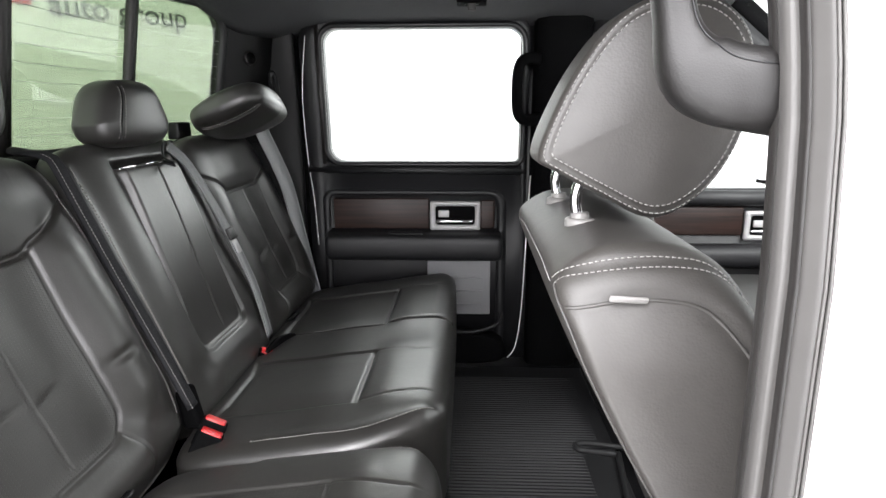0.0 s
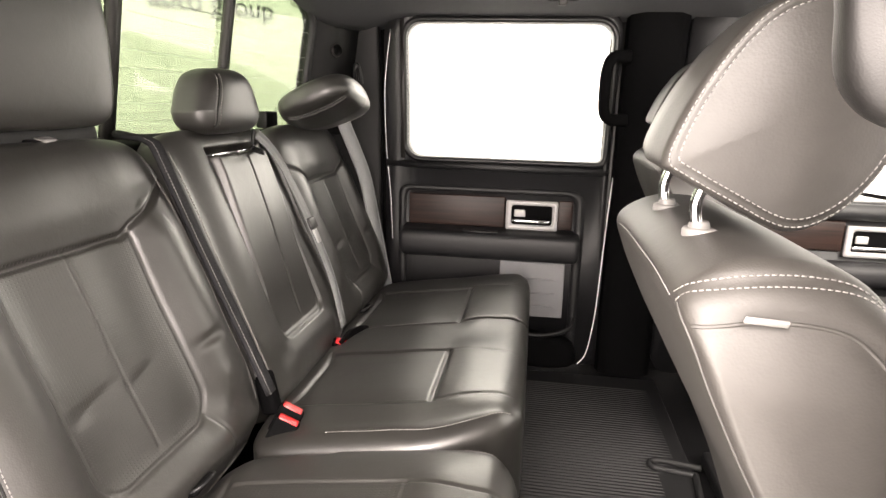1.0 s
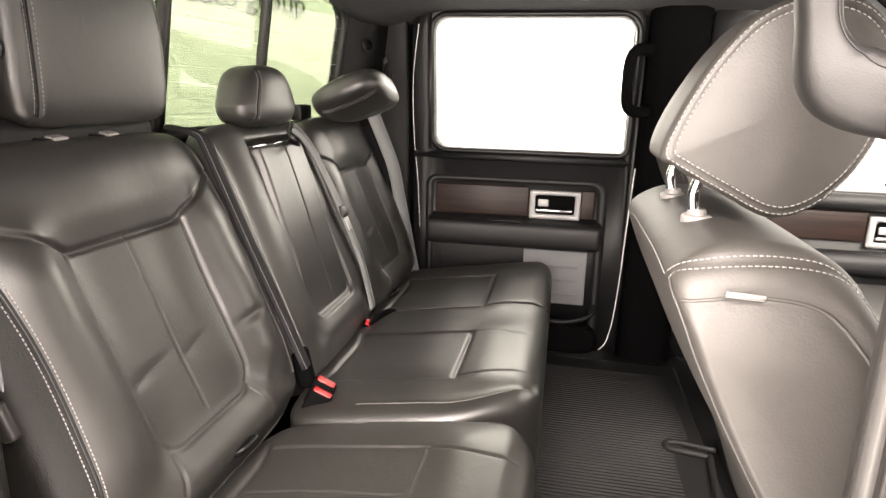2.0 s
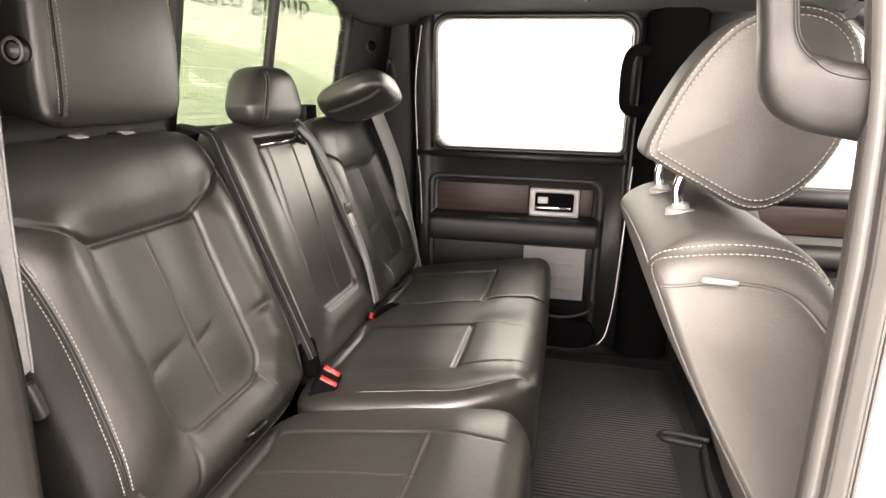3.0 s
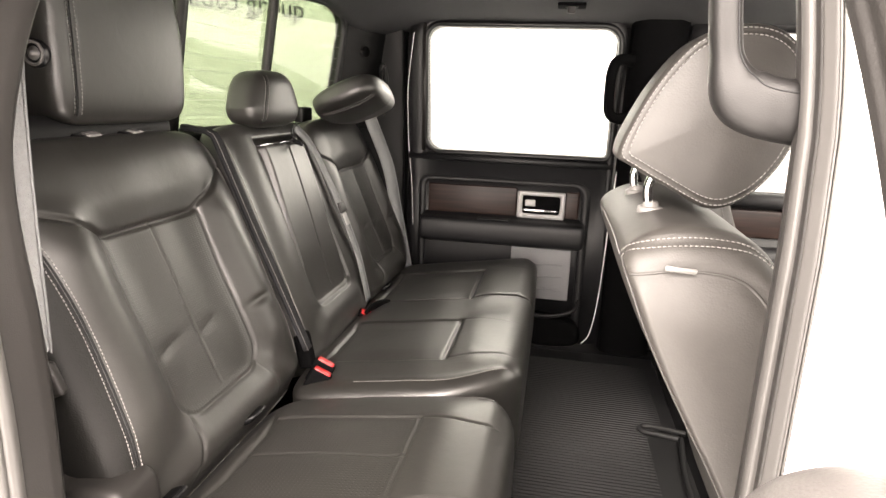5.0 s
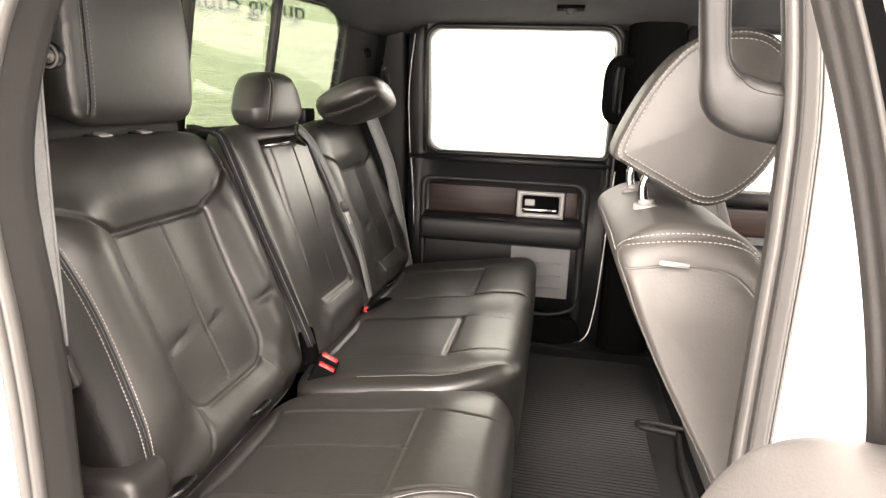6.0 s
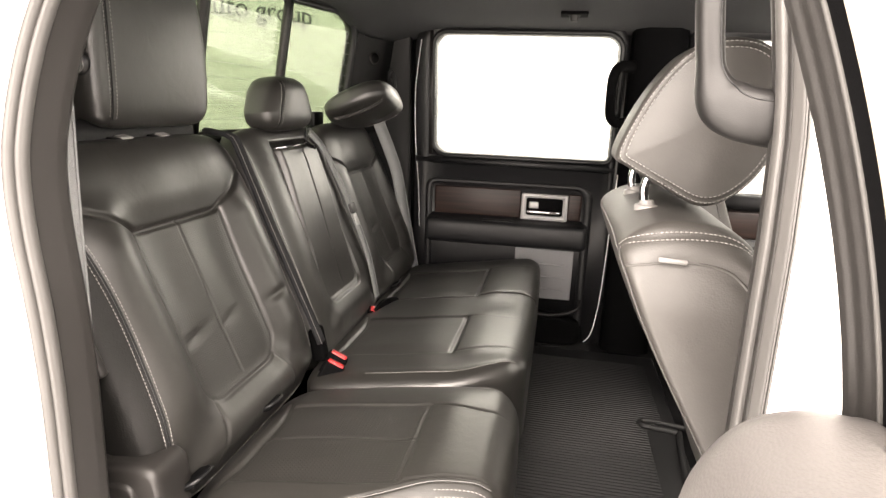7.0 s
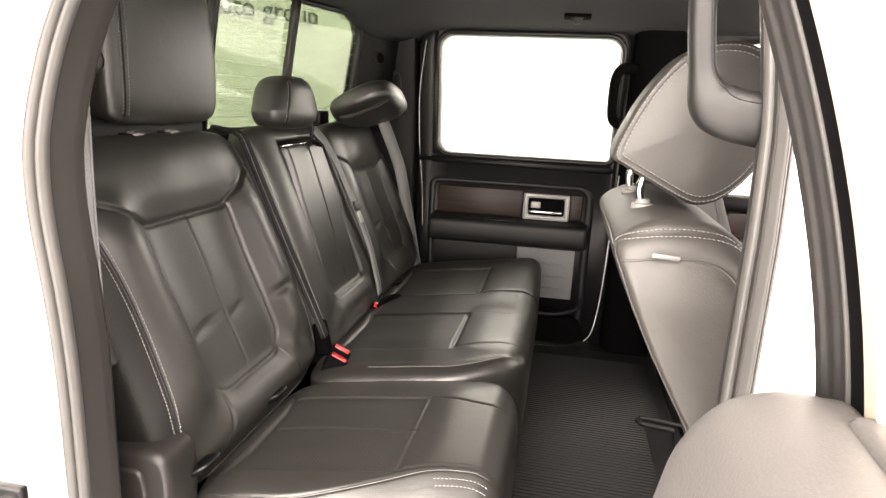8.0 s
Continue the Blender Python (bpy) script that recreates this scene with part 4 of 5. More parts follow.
for y in (-0.555, -0.455):
    part("post", sweep([Vector((-0.690, y + 0.01, 0.86)), Vector((-0.690, y + 0.01, 0.76))], oval(0.006, 0.006, 12), up=(0, 1, 0)), CHROME, bench_near, "chrome headrest post")
    part("post_guide", rbox((-0.668, y + 0.018, 0.807), (0.018, 0.030, 0.010), 0.004, 3, pose(0, 0, 0, 0, 12, 4)), COLLAR_GREY, bench_near, "grey headrest guide")
    part("guide_base", rbox((-0.678, y + 0.012, 0.806), (0.034, 0.056, 0.010), 0.004, 3, pose(0, 0, 0, 0, 12, 4)), BLACK, bench_near, "black guide plate")
plug = part("release_button", disc((-0.680, -0.608, 0.924), (0.05, -1, 0), 0.0200, 0.012, 40, 0.003), BLACK, bench_near, "round black headrest release button")
part("button_ring", sweep([Vector((-0.680 + 0.0155 * math.cos(a), -0.6145 - 0.0008 * math.cos(a), 0.924 + 0.0155 * math.sin(a))) for a in [math.pi * i / 18 for i in range(36)]], oval(0.0022, 0.0022, 8), up=(0, 1, 0), closed=True), COLLAR_GREY, plug, "grey ring")
part("button_cap", disc((-0.6795, -0.613, 0.924), (0.05, -1, 0), 0.0098, 0.014, 32, 0.006), COLLAR_GREY, plug, "grey domed cap")
latch = rbox((-0.544, -0.786, 0.526), (0.020, 0.015, 0.046), 0.006, 4, pose(0, 0, 0, 0, -24, 0))
part("latch_lever", latch, PLASTIC_GREY, bench_near, "grey release lever")
cover_prof = spline([(-0.60, 0.10), (-0.47, 0.10), (-0.452, 0.28), (-0.450, 0.345), (-0.458, 0.376), (-0.486, 0.384), (-0.54, 0.378), (-0.60, 0.366)], 6, True)
part("side_cover", slab(cover_prof, -0.802, -0.725, 0.014, 8), PLASTIC_GREY, bench_near, "grey moulded hinge cover")
part("cover_rib", slab(spline([(-0.60, 0.12), (-0.496, 0.12), (-0.484, 0.28), (-0.484, 0.338), (-0.498, 0.358), (-0.54, 0.356), (-0.60, 0.346)], 6, True), -0.808, -0.77, 0.008, 8), PLASTIC_GREY, bench_near, "raised rib of the hinge cover")

CUSH_TURN = Matrix(((0, 0, -1, 0), (0, 1, 0, 0), (1, 0, 0, 0), (0, 0, 0, 1)))


def cushion_feat(mid, half_panel, seams=(), cross=0.0035, front=0.072):
    """Cushion top, y across and z towards the back: panel, front roll and seams round the middles given."""
    def feat(y, z):
        d = -0.14 * (z + 0.02) - 0.012 * step(z, -0.19, -0.245)
        for c, w in zip(mid, half_panel):
            a = abs(y - c)
            inside = step(a, w + 0.008, w - 0.008) * step(z, -0.085, -0.062) * step(z, 0.205, 0.185)
            d -= 0.004 * inside
            fade = step(a, w + 0.03, w)
            d += groove(a - w + 0.02 * step(z, -0.05, -0.2), 0.0024, 0.0028) * step(z, -0.23, -0.19) * step(z, 0.20, 0.18)
            if c in seams:
                d += groove(y - c, 0.0022, 0.0024) * step(z, -0.085, -0.07) * step(z, 0.20, 0.18)
            d += groove(z + front, 0.0034 if cross < 0.008 else 0.005, cross) * step(a, w + 0.012, w - 0.012)
            d += groove(z - 0.192 - 0.2 * max(0.0, a - w + 0.05), 0.006, 0.004) * fade
            d += 0.005 * bump(z, -0.125, 0.045) * step(a, w + 0.08, w)
            d += 0.004 * bump(z, 0.06, 0.09) * step(a, w, w - 0.06)
        return d
    return feat


near_base = cushion_feat((-0.016,), (0.120,), (-0.016,), front=0.079)


def edge_y(z):
    """Where the piped outer edge of the near cushion runs, by distance towards the back."""
    return -0.1995 + 0.075 * step(z, 0.10, -0.20)


def near_feat(y, z):
    e = y - edge_y(z)
    return near_base(y, z) + groove(e, 0.003, 0.003) - 0.45 * max(0.0, -e - 0.002) - 0.07 * step(y, 0.185, 0.210) * step(z, 0.055, 0.095)


cpad = Pad(Matrix.Translation((-0.225, -0.5450, 0.232)) @ CUSH_TURN, (0.10, 0.2250, 0.245), 6.0, (24, 160, 150), near_feat)
cush = part("cushion", cpad.mesh(lambda y, z: abs(y + 0.016) < 0.119 and -0.078 < z < 0.19), [LEATHER, PERF], bench_near, "leather cushion with perforated centre")


def cushion_rows(p, y, z0, z1, n=30, off=0.0012):
    return [p.at(y, z0 + (z1 - z0) * i / n, off) for i in range(n + 1)]


part("stitching", stitches([cushion_rows(cpad, 0.204, -0.235, -0.15), cushion_rows(cpad, 0.214, -0.235, -0.15), *[[cpad.at(y, -0.222 - 0.020 * j / 8, 0.0012) for j in range(9)] for y in (0.204, 0.196)], [cpad.at(edge_y(z) - 0.016, z, 0.0012) for z in [-0.236 + 0.10 * i / 20 for i in range(21)]] , [cpad.at(edge_y(z) - 0.026, z, 0.0012) for z in [-0.236 + 0.10 * i / 20 for i in range(21)]]]), THREAD, cush, "pale thread", kind="stuff")
part("piping", sweep([cpad.at(edge_y(z), z, 0.0004) for z in [-0.236 + 0.44 * i / 60 for i in range(61)]], oval(0.0016, 0.0016, 8), up=(0, 1, 0)), LEATHER, cush, "raised leather piping")
part("seat_base", rbox((-0.27, -0.50, 0.085), (0.42, 0.46, 0.17), 0.02), CARPET, bench_near, "black carpeted seat base")

bench_far = thing("rear_seat", "double black leather rear seat with folding centre armrest panel", "seat", group="rear bench")


def middle_feat(y, z):
    """Centre back: an inset folding panel that leans out at its top, a roll below it and a bolster beside it."""
    s, w = z + BACK_S, 0.112
    c = y - 0.019
    a, r = abs(c), 0.03
    qx, qs = a - (w - r), abs(s - 0.235) - (0.215 - r)
    q = math.hypot(max(qx, 0.0), max(qs, 0.0)) + min(max(qx, qs), 0.0) - r if s < 0.235 else max(a - w, s - 0.427)
    d = 0.010 * step(s, 0.05, 0.42) * step(a, 0.20, 0.11)
    d += (0.016 * step(s, 0.10, 0.42) - 0.010 * step(s, 0.16, 0.03)) * step(q, 0.004, -0.010)
    d += groove(q, 0.0030, 0.007)
    d += groove(s - 0.428, 0.008, 0.024) * step(a, w + 0.008, w - 0.004)
    d += groove(c - 0.012, 0.0020, 0.0034) * step(s, 0.03, 0.06) * step(s, 0.415, 0.40)
    d += 0.008 * bump(a, 0.165, 0.045) * step(s, -0.02, 0.05)
    d += 0.012 * bump(s, -0.020, 0.032) * step(a, 0.17, 0.11)
    d += 0.020 * bump(y, -0.228, 0.024) * step(s, -0.06, 0.0)
    d -= 0.03 * step(s, -0.06, -0.12)
    d += 0.0012 * math.sin(11 * y + 17 * s) * math.sin(23 * y - 14 * s + 0.6)
    return d


mpad = Pad(back_frame(0.003, 0.055), (0.055, 0.235, 0.2975), 7.0, (14, 160, 180), middle_feat)
mback = part("centre_backrest", mpad.mesh()[:2], LEATHER, bench_far, "leather centre backrest with inset panel")
part("stitching", stitches(back_lines(mpad, (-0.2140, -0.2040), -0.03, 0.46, 0.0024), r=0.0010), THREAD, mback, "pale thread", kind="stuff")
gap_m = back_frame(-0.2390, 0.055)


def strip_line(y, off):
    return [gap_m @ Vector((0.066 + off + 0.004 * step(s, 0.30, 0.0) - 0.06 * step(s, 0.44, 0.50) ** 2, y, s - BACK_S)) for s in [-0.03 + 0.525 * i / 40 for i in range(41)]]


part("stitching", stitches([strip_line(-0.0115, 0.0060)], 0.0034, 0.0026, 0.0006), THREAD, mback, "pale thread", kind="stuff")
part("gap_strip", sweep(strip_line(0.0, 0.0), oval(0.006, 0.0150, 16, 3.0), up=(0, 1, 0)), STRIP_CLOTH, mback, "blue-black cloth strip between the backrests")
for ya, yb in ((-0.092, -0.030), (0.005, 0.062)):
    part("slot_edge", rbox(mpad.at((ya + yb) / 2, 0.420 - BACK_S, 0.004), (0.005, yb - ya, 0.0045), 0.0012), CHROME, mback, "bright edge of the panel slot")
part("hinge_tab", rbox((-0.462, -0.216, 0.335), (0.035, 0.030, 0.085), 0.010, 3, pose(0, 0, 0, 0, -12, 0)), PILLAR_BLACK, mback, "black hinge cover")
loop_pts = [mpad.at(0.060, 0.418 - BACK_S, 0.006), mpad.at(0.045, 0.40 - BACK_S, 0.03), mpad.at(0.075, 0.425 - BACK_S, 0.035), mpad.at(0.10, 0.465 - BACK_S, 0.02), mpad.at(0.125, 0.47 - BACK_S, 0.01)]
part("pull_loop", sweep(spline(loop_pts, 6), strip(0.010, 0.002), up=(1, 0, 0)), BLACK, mback, "black pull loop")
fpad = Pad(back_frame(0.482, 0.055), (0.055, 0.243, 0.2975), 7.0, (14, 140, 170), lambda y, z: outboard_feat(y, z, 0.012))
part("backrest", fpad.mesh(panel_zone), [LEATHER, PERF], bench_far, "leather backrest with shaped bolsters")
headrest(bench_far, pose(-0.652, 0.004, 0.866, 0, -4, 0), (0.050, 0.124, 0.066), 0.086, (18, 60, 44), 3.6, posts=False, lines=(-1,), warp=lambda x, y, z: (x, y * (1.0 - 4.6 * max(0.0, z + 0.02)), z))
# folded headrest: its front looks down and forward
headrest(bench_far, Matrix.Translation((-0.568, 0.452, 0.858)) @ Matrix.Rotation(math.radians(-12), 4, "X") @ Matrix.Rotation(math.radians(66), 4, "Y"), (0.042, 0.168, 0.112), 0.124, (20, 60, 56), 3.4, posts=False, lines=(-1, 1),
         warp=lambda x, y, z: (x * (1.0 - 1.6 * max(0.0, -z)) * (1.0 - 3.4 * max(0.0, y)) - 0.004 * step(-z, 0.05, 0.12), y * (1.0 - 0.5 * max(0.0, -z)), z * (1.0 - 0.9 * max(0.0, y))))

far_base = cushion_feat((-0.260, 0.185), (0.120, 0.150), (), 0.0085)


def far_cushion_feat(y, z):
    d = far_base(y, z) + groove(y - 0.040, 0.004, 0.008) * step(z, 0.18, 0.12) + 0.010 * bump(y, 0.255, 0.2) * step(z, -0.05, -0.2)
    d += groove(y + 0.5045, 0.0028, 0.005) * step(z, 0.14, 0.08) + 0.004 * bump(y, -0.476, 0.018) * step(z, 0.14, 0.05)
    return d + 0.0014 * math.sin(13 * y + 19 * z) * math.sin(17 * y - 23 * z + 0.7)


bpad = Pad(Matrix.Translation((-0.225, 0.1825, 0.236)) @ CUSH_TURN, (0.10, 0.5175, 0.245), 10.0, (24, 260, 150), far_cushion_feat,
           lambda x, y, z: (x, y + 0.062 * step(-z, 0.06, 0.25) * step(-y, 0.36, 0.50), z))
bcush = part("cushion", bpad.mesh()[:2], LEATHER, bench_far, "wide leather cushion for two")
part("stitching", stitches([cushion_rows(bpad, 0.048, -0.235, 0.12), cushion_rows(bpad, -0.5100, -0.222, 0.10), cushion_rows(bpad, -0.4990, -0.230, 0.10)]
     + [[bpad.at(y, -0.222 - 0.020 * j / 8, 0.0012) for j in range(9)] for y in (0.032, 0.041, 0.050, -0.490, -0.481, -0.472)]), THREAD, bcush, "pale thread", kind="stuff")
part("seat_base", rbox((-0.27, 0.22, 0.085), (0.42, 0.88, 0.17), 0.02), CARPET, bench_far, "black carpeted seat base")


# ---- belts and buckles ----
def belt(name, pts, w, label, up=(0, 1, 0), n=8):
    b = thing(name, label, "seat belt", group="seat belts")
    line = spline(pts, n)
    part("webbing", sweep(line, strip(w, 0.0022), up=up), WEBBING, b)
    for e in (-1, 1):
        part("selvedge", sweep(line, [(e * w / 2 + a, c) for a, c in strip(0.003, 0.0032)], up=up), WEBBING, b)
    return b


def on_back(p, y, s, off):
    return p.at(y, s - BACK_S, off)


mid_pts = [on_back(mpad, 0.140, 0.47, 0.006), on_back(mpad, 0.173, 0.40, 0.012), on_back(mpad, 0.192, 0.30, 0.016), on_back(mpad, 0.197, 0.22, 0.020), on_back(mpad, 0.203, 0.08, 0.016), on_back(mpad, 0.207, -0.06, 0.004)]
b = belt("seat_belt", mid_pts, 0.034, "grey centre seat belt with latch plate lying on the backrest", up=(0.9, 0, 0.4))
tongue = on_back(mpad, 0.198, 0.215, 0.024)
part("latch_plate", rbox(tongue, (0.010, 0.040, 0.030), 0.004, 3, pose(0, 0, 0, 0, -TILT_BACK, 0)), PLASTIC_GREY, b, "grey latch plate holder")
part("tongue", rbox(tongue - Vector((-0.012, 0, 0.032)), (0.004, 0.024, 0.034), 0.0015, 2, pose(0, 0, 0, 0, -TILT_BACK, 0)), SATIN, b, "satin metal tongue")
belt("seat_belt", [(-0.612, 0.662, 0.88), (-0.590, 0.668, 0.802), (-0.560, 0.682, 0.72), (-0.530, 0.690, 0.632), (-0.505, 0.698, 0.50), (-0.484, 0.70, 0.39), (-0.46, 0.70, 0.27)], 0.045, "grey shoulder belt hanging beside the far backrest", up=(0.8, -0.6, 0))
belt("seat_belt", [(-0.615, -0.715, 1.00), (-0.588, -0.755, 0.90), (-0.578, -0.770, 0.82), (-0.577, -0.774, 0.75), (-0.577, -0.776, 0.67), (-0.576, -0.778, 0.60), (-0.578, -0.780, 0.50), (-0.59, -0.784, 0.36), (-0.60, -0.788, 0.25)], 0.040, "grey shoulder belt hanging beside the rear pillar", up=(0.5, -0.8, 0))


def buckle(top, axis, across, heads, label):
    """Belt buckles standing side by side: each a black shell with a red button in its top end."""
    b = thing("belt_buckle", label, "buckle", group="belt buckles")
    axis = Vector(axis).normalized()
    flat = axis.cross(Vector(across)).normalized()
    wide = flat.cross(axis).normalized()
    turn = Matrix((wide, flat, axis)).transposed().to_4x4()
    for i in range(heads):
        at = Vector(top) + Vector((0.002, -0.025, -0.010)) * i
        place = Matrix.Translation(at) @ turn
        for name, c, size, r, mat, text in (("buckle_head", (0, 0, -0.046), (0.046, 0.0235, 0.092), 0.006, PILLAR_BLACK, "black buckle head"), ("button", (0, 0, -0.0075), (0.037, 0.0195, 0.019), 0.003, RED, "red release button")):
            shape = rbox(c, size, r)
            bmesh.ops.transform(shape, matrix=place, verts=shape.verts)
            part(name, shape, mat, b, text)
        part("stalk", sweep([at - axis * d for d in (0.05, 0.08, 0.11)], oval(0.009, 0.020, 14, 3.0), up=wide), PILLAR_BLACK, b, "black stalk")
    return b


buckle((-0.396, -0.254, 0.331), (0.42, 0.20, 0.86), (0.92, 0.16, -0.36), 2, "pair of black belt buckles with red buttons in the seat gap")
buckle((-0.424, 0.118, 0.305), (0.55, -0.25, 0.80), (0.8, 0.3, -0.45), 1, "black belt buckle with red button between the cushions")
part("buckle_sleeve", sweep(spline([(-0.428, 0.110, 0.300), (-0.418, 0.150, 0.314), (-0.405, 0.190, 0.312), (-0.392, 0.215, 0.304)], 6), oval(0.005, 0.011, 12, 3.0)), PILLAR_BLACK, bench_far, "black buckle sleeve lying on the cushion")
part("headrest_lock", rbox((-0.705, 0.355, 0.822), (0.030, 0.075, 0.044), 0.006), BLACK, bench_far, "black headrest lock block")
part("flap", rbox((-0.335, -0.262, 0.290), (0.11, 0.050, 0.010), 0.004, 3, pose(0, 0, 0, 0, 6, 8)), LEATHER_DARK, bench_far, "black cloth flap between the cushions")
for x, y, z in ((-0.436, -0.482, 0.330), (-0.434, -0.722, 0.332), (-0.432, 0.375, 0.311)):
    anchor = thing("child_anchor", "black metal anchor loop in the seat gap", "anchor", group="seat anchors")
    part("loop", sweep(spline([(x - 0.035, y - 0.022, z - 0.020), (x, y - 0.02, z), (x + 0.002, y + 0.02, z), (x - 0.035, y + 0.022, z - 0.020)], 5), oval(0.003, 0.003, 8)), BLACK, anchor)
    part("slot_guide", rbox((x - 0.014, y, z - 0.010), (0.030, 0.052, 0.010), 0.004, 3, pose(0, 0, 0, 0, -25, 0)), PILLAR_BLACK, anchor, "black plastic guide")


def ring_rows(profile, y, scale, lo=0.0, hi=1.0):
    c = sum((Vector(p) for p in profile), Vector((0, 0))) / len(profile)
    n = len(profile)
    return [Vector((c.x + (p[0] - c.x) * scale, y, c.y + (p[1] - c.y) * scale)) for p in profile[int(lo * n):int(hi * n) + 1]]


# ---- front seats ----
SEAT_PROF = spline([(0.130, 0.728), (0.165, 0.755), (0.21, 0.760), (0.255, 0.750), (0.286, 0.720), (0.312, 0.66), (0.355, 0.55), (0.42, 0.38), (0.47, 0.22), (0.40, 0.17), (0.352, 0.24), (0.300, 0.37), (0.249, 0.478), (0.209, 0.55), (0.174, 0.614), (0.141, 0.685)], 6, True)
SEAT_C = -0.525


def seat_shift(x, y, z):
    """Shoulders narrow upwards; the back and sides swell a little."""
    k = 1 - 0.13 * step(z, 0.66, 0.77)
    return (x - 0.006 * bump(y, SEAT_C, 0.15) * bump(z, 0.55, 0.12), SEAT_C + (y - SEAT_C) * k, z + 0.003 * bump(y, SEAT_C, 0.2) * step(z, 0.70, 0.75))


front = thing("front_seat", "black leather front seat with stitched back and raised headrest", "seat", group="front seats", at=(0.3, SEAT_C, 0))
back_shape = slab(SEAT_PROF, SEAT_C - 0.238, SEAT_C + 0.238, 0.034, 14, seat_shift, 40, 0.006)
seam_hi = snap(back_shape, spline([(0.130, -0.700, 0.722), (0.145, -0.716, 0.732), (0.180, -0.724, 0.744), (0.225, -0.724, 0.746), (0.258, -0.722, 0.736), (0.280, -0.73, 0.712), (0.300, -0.75, 0.67)], 10), 0)
seam_lo = snap(back_shape, spline([(0.120, -0.745, 0.712), (0.134, -0.75, 0.717), (0.17, -0.76, 0.726), (0.21, -0.76, 0.728), (0.245, -0.76, 0.720), (0.268, -0.77, 0.700), (0.287, -0.77, 0.665), (0.312, -0.78, 0.59)], 10), 0)
seam_back = snap(back_shape, spline([(0.130, -0.712, 0.722), (0.133, -0.735, 0.700), (0.142, -0.745, 0.67), (0.171, -0.750, 0.61), (0.205, -0.752, 0.545), (0.245, -0.752, 0.475), (0.300, -0.752, 0.36)], 10), 0)
seam_rear = snap(back_shape, spline([(0.125, -0.345, 0.722), (0.122, -0.45, 0.732), (0.122, -0.60, 0.732), (0.127, -0.690, 0.724)], 10), 0)
for line, w, dp in ((seam_hi, 0.006, 0.003), (seam_lo, 0.007, 0.003), (seam_back, 0.005, 0.002), (seam_rear, 0.005, 0.001)):
    back_shape = crease(back_shape, line, w, dp, (0, 0.9, -0.3))
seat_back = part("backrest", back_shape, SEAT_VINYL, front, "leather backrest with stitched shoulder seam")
HEAD_PROF = spline([(0.119, 0.829), (0.134, 0.815), (0.180, 0.791), (0.226, 0.770), (0.262, 0.783), (0.292, 0.818), (0.309, 0.865), (0.310, 0.915), (0.300, 0.945), (0.272, 0.968), (0.232, 0.972), (0.192, 0.957), (0.161, 0.922), (0.136, 0.877)], 6, True)


def head_shift(x, y, z):
    """The front face draws in towards the far side, so that the pad is rounded across."""
    f = step(y, SEAT_C - 0.06, SEAT_C + 0.13)
    return (x + 0.022 * f * step(x, 0.25, 0.13), y, z - 0.012 * f * step(z, 0.86, 0.96))


head_shape = slab(HEAD_PROF, SEAT_C - 0.128, SEAT_C + 0.125, 0.016, 12, head_shift, 24, 0.010)
ring = [p + Vector((0, -0.002, 0)) for p in ring_rows(HEAD_PROF, SEAT_C - 0.127, 0.940)]
head_seam = snap(head_shape, ring, 0.0)
head_shape = crease(head_shape, head_seam + head_seam[:1], 0.0028, 0.0018, (0, 1, 0))
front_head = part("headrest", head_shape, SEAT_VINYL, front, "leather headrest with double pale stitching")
row_in = snap(head_shape, [Vector((p.x, p.y - 0.004, p.z)) for p in ring_rows(HEAD_PROF, SEAT_C - 0.131, 0.932)])
row_out = snap(head_shape, [Vector((p.x, p.y, p.z)) for p in ring_rows(HEAD_PROF, SEAT_C - 0.1275, 0.972)])
part("stitching", stitches([row_in + row_in[:1], row_out + row_out[:1]], 0.0034, 0.0019, 0.00042), THREAD, front_head, "pale thread", kind="stuff")
for y in (-0.594, -0.444):
    post_line = spline([(0.171, y, 0.735), (0.169, y, 0.757), (0.165, y, 0.775), (0.166, y, 0.792), (0.180, y, 0.830)], 5)
    part("post", sweep(post_line, oval(0.0058, 0.0058, 16), up=(0, 1, 0)), CHROME, front_head, "chrome post")
    collar = sweep([Vector((0.174, y, h)) for h in (0.746, 0.7590, 0.7610, 0.7618)], lambda t: oval(0.0195 - 0.0035 * max(0.0, t - 0.3), 0.0185 - 0.0035 * max(0.0, t - 0.3), 28), up=(0, 1, 0))
    neck = sweep([Vector((0.170, y, h)) for h in (0.758, 0.7640, 0.7665, 0.7680)], lambda t: oval(0.0105 - 0.002 * t, 0.0105 - 0.002 * t, 20), up=(0, 1, 0))
    part("collar", merge(collar, neck), COLLAR_GREY, front_head, "grey post collar")


def hug(x, z, off=0.0):
    """Near flank of the front seat at (x, z)."""
    k = 1 - 0.13 * step(z, 0.66, 0.77)
    return SEAT_C - 0.238 * k - off


part("stitching", stitches([snap(back_shape, [p + Vector((0.0, 0.002, 0.004)) for p in seam_hi]), snap(back_shape, [p + Vector((0.001, -0.003, -0.0045)) for p in seam_hi]), snap(back_shape, [p + Vector((-0.002, 0, -0.004)) for p in seam_rear])], 0.0034, 0.0019, 0.00042), THREAD, seat_back, "pale thread", kind="stuff")
part("piping", sweep(snap(back_shape, seam_lo, 0.0), oval(0.0018, 0.0018, 8), up=(0, 1, 0)), SEAT_VINYL, seat_back, "raised leather piping")
part("piping", sweep(snap(back_shape, seam_back, 0.0), oval(0.0014, 0.0014, 8), up=(0, 1, 0)), SEAT_VINYL, seat_back, "raised leather piping")
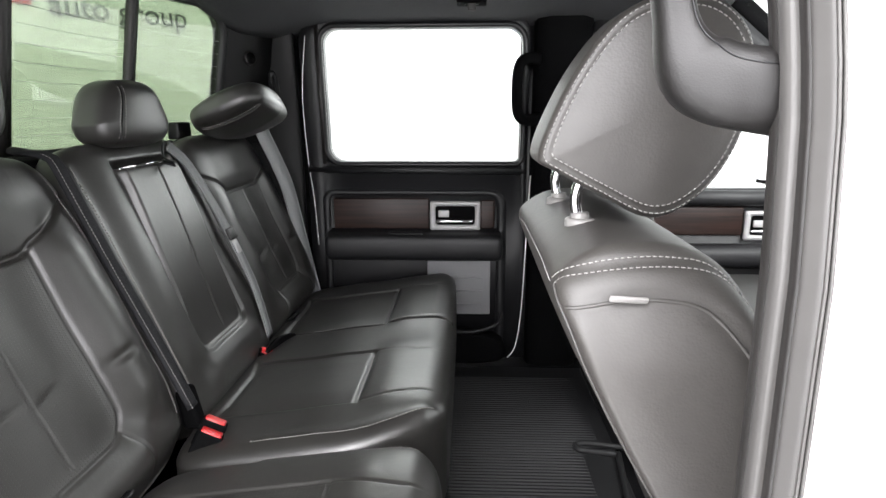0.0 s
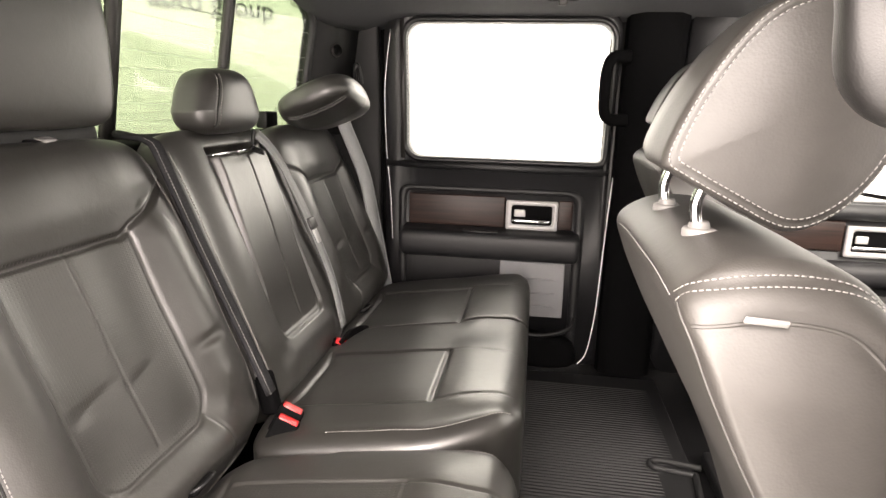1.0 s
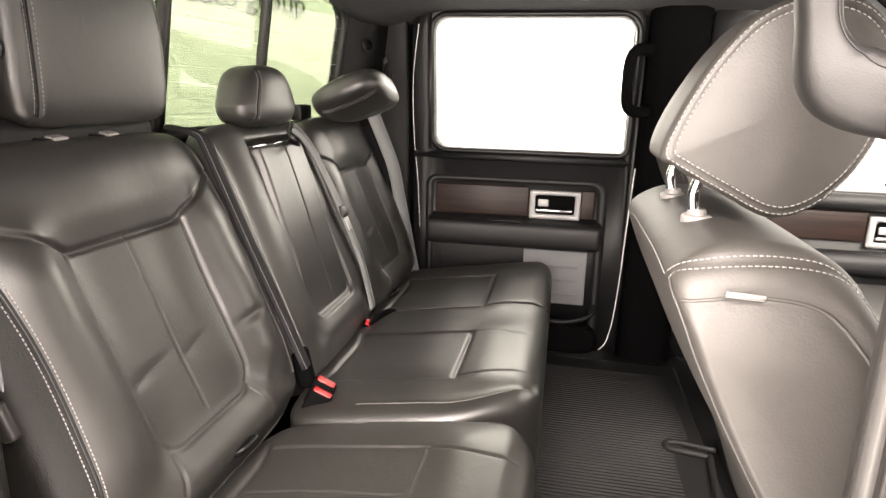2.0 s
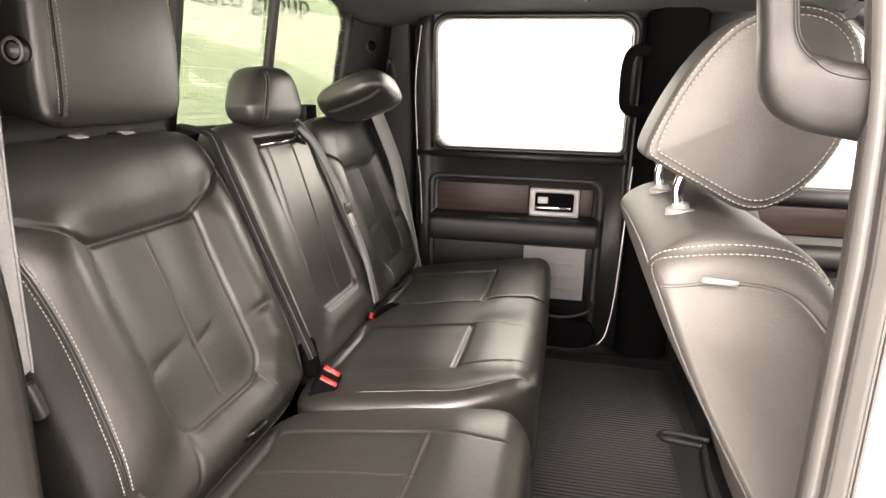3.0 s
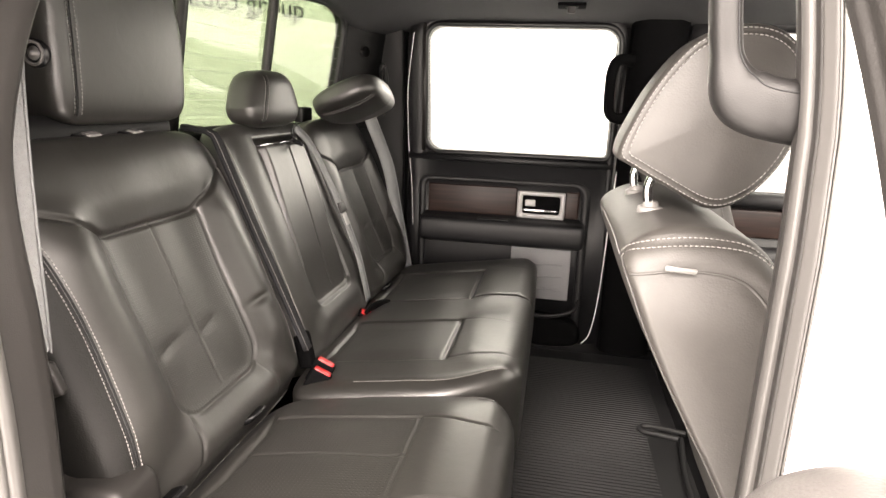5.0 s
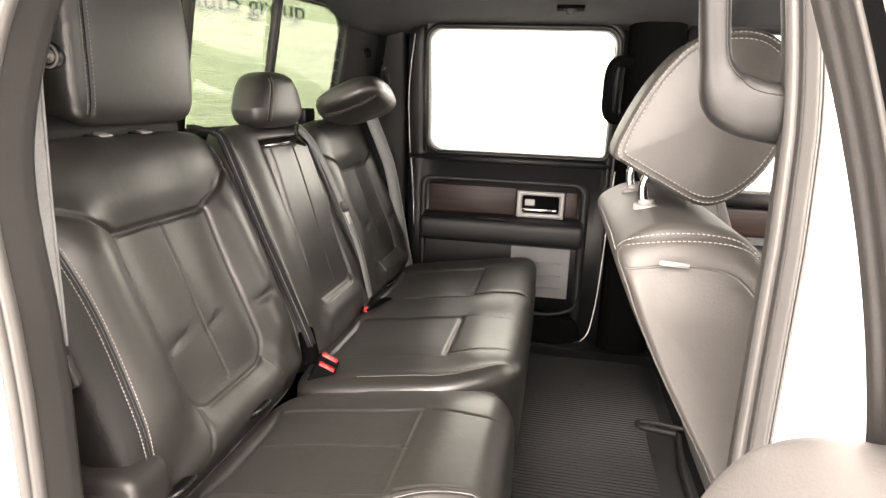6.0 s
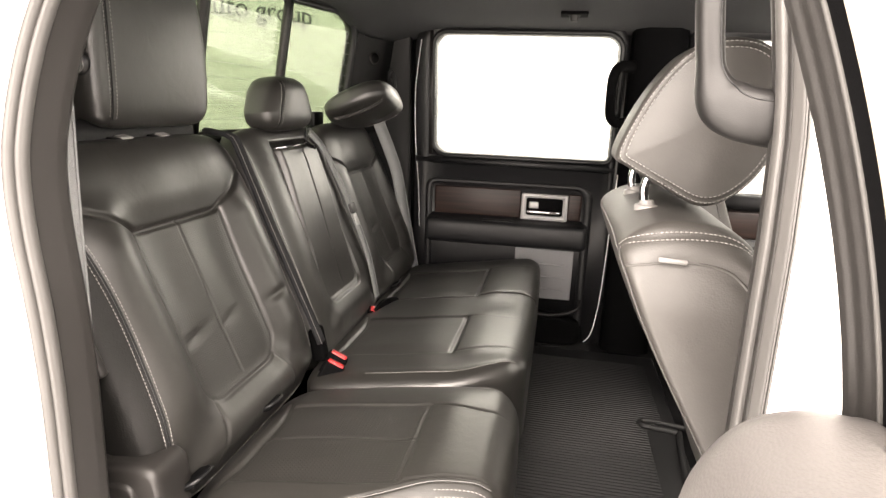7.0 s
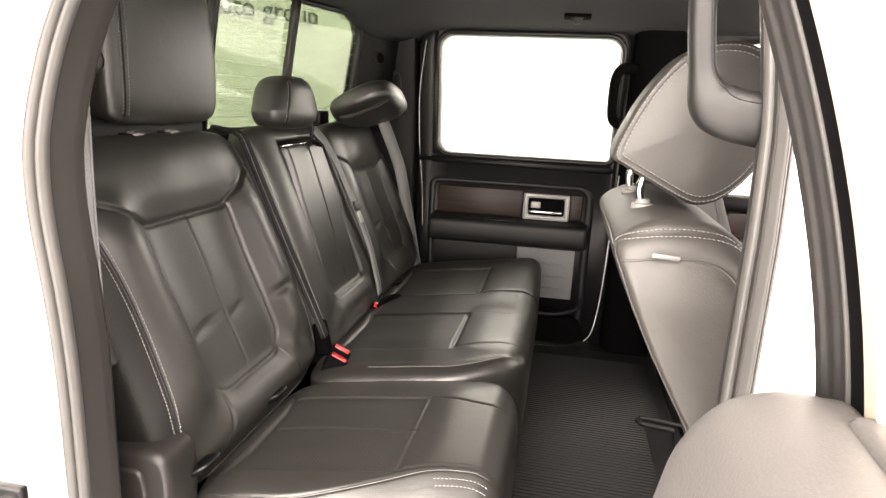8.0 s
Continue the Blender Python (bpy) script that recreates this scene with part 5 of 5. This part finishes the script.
tag = rbox((0.183, hug(0.18, 0.722, 0.006), 0.7225), (0.031, 0.003, 0.006), 0.0012, 2, pose(0, 0, 0, 30, 3, 0))
part("label_tag", tag, COLLAR_GREY, seat_back, "small grey sewn-in tag")
part("cushion", rbox((0.72, SEAT_C, 0.27), (0.56, 0.50, 0.16), 0.06, 5), LEATHER, front, "leather seat cushion")
part("seat_base", rbox((0.74, SEAT_C, 0.085), (0.46, 0.42, 0.21), 0.02), PLASTIC, front, "black seat base")
copy_thing(front, pose(0.46, SEAT_C + 0.95, 0.02))

# ---- floor mat ----
mat = thing("floor_mat", "black ribbed rubber floor mat across the rear footwell", "mat")
part("mat_sheet", rbox((0.19, -0.02, 0.005), (0.50, 1.46, 0.010), 0.004), RUBBER, mat)
ribs = []
for i in range(106):
    y = -0.72 + 0.0128 * i
    h = 0.0007 + 0.0017 * step(y, 0.46, 0.02)
    x1 = 0.352 + 0.05 * step(y, 0.16, 0.24)
    run = [Vector((-0.045, y, 0.011)), Vector((x1 - 0.05, y, 0.011)), Vector((x1, y, 0.0094))]
    ribs.append(sweep(run, [(-0.0046, -0.001), (0.0046, -0.001), (0.0024, h), (-0.0024, h)]))
part("ribs", merge(*ribs), RUBBER, mat, "fine moulded ribs", kind="stuff", smooth=False)
part("mat_lip", sweep(spline([(0.44, 0.172, 0.014), (0.37, 0.180, 0.017), (0.345, 0.186, 0.017), (0.336, 0.200, 0.017), (0.346, 0.214, 0.017), (0.38, 0.216, 0.017), (0.46, 0.206, 0.014)], 8), oval(0.007, 0.008, 12)), RUBBER, mat, "raised lip round the seat bracket")
part("mat_edge", sweep(spline([(0.440, 0.172, 0.014), (0.428, 0.08, 0.017), (0.418, -0.03, 0.017), (0.420, -0.2, 0.016), (0.430, -0.72, 0.014)], 8), oval(0.008, 0.010, 10)), RUBBER, mat, "raised outer edge")
part("bracket", rbox((0.50, 0.0, 0.02), (0.06, 0.5, 0.04), 0.01), PLASTIC, mat, "black seat rail cover")
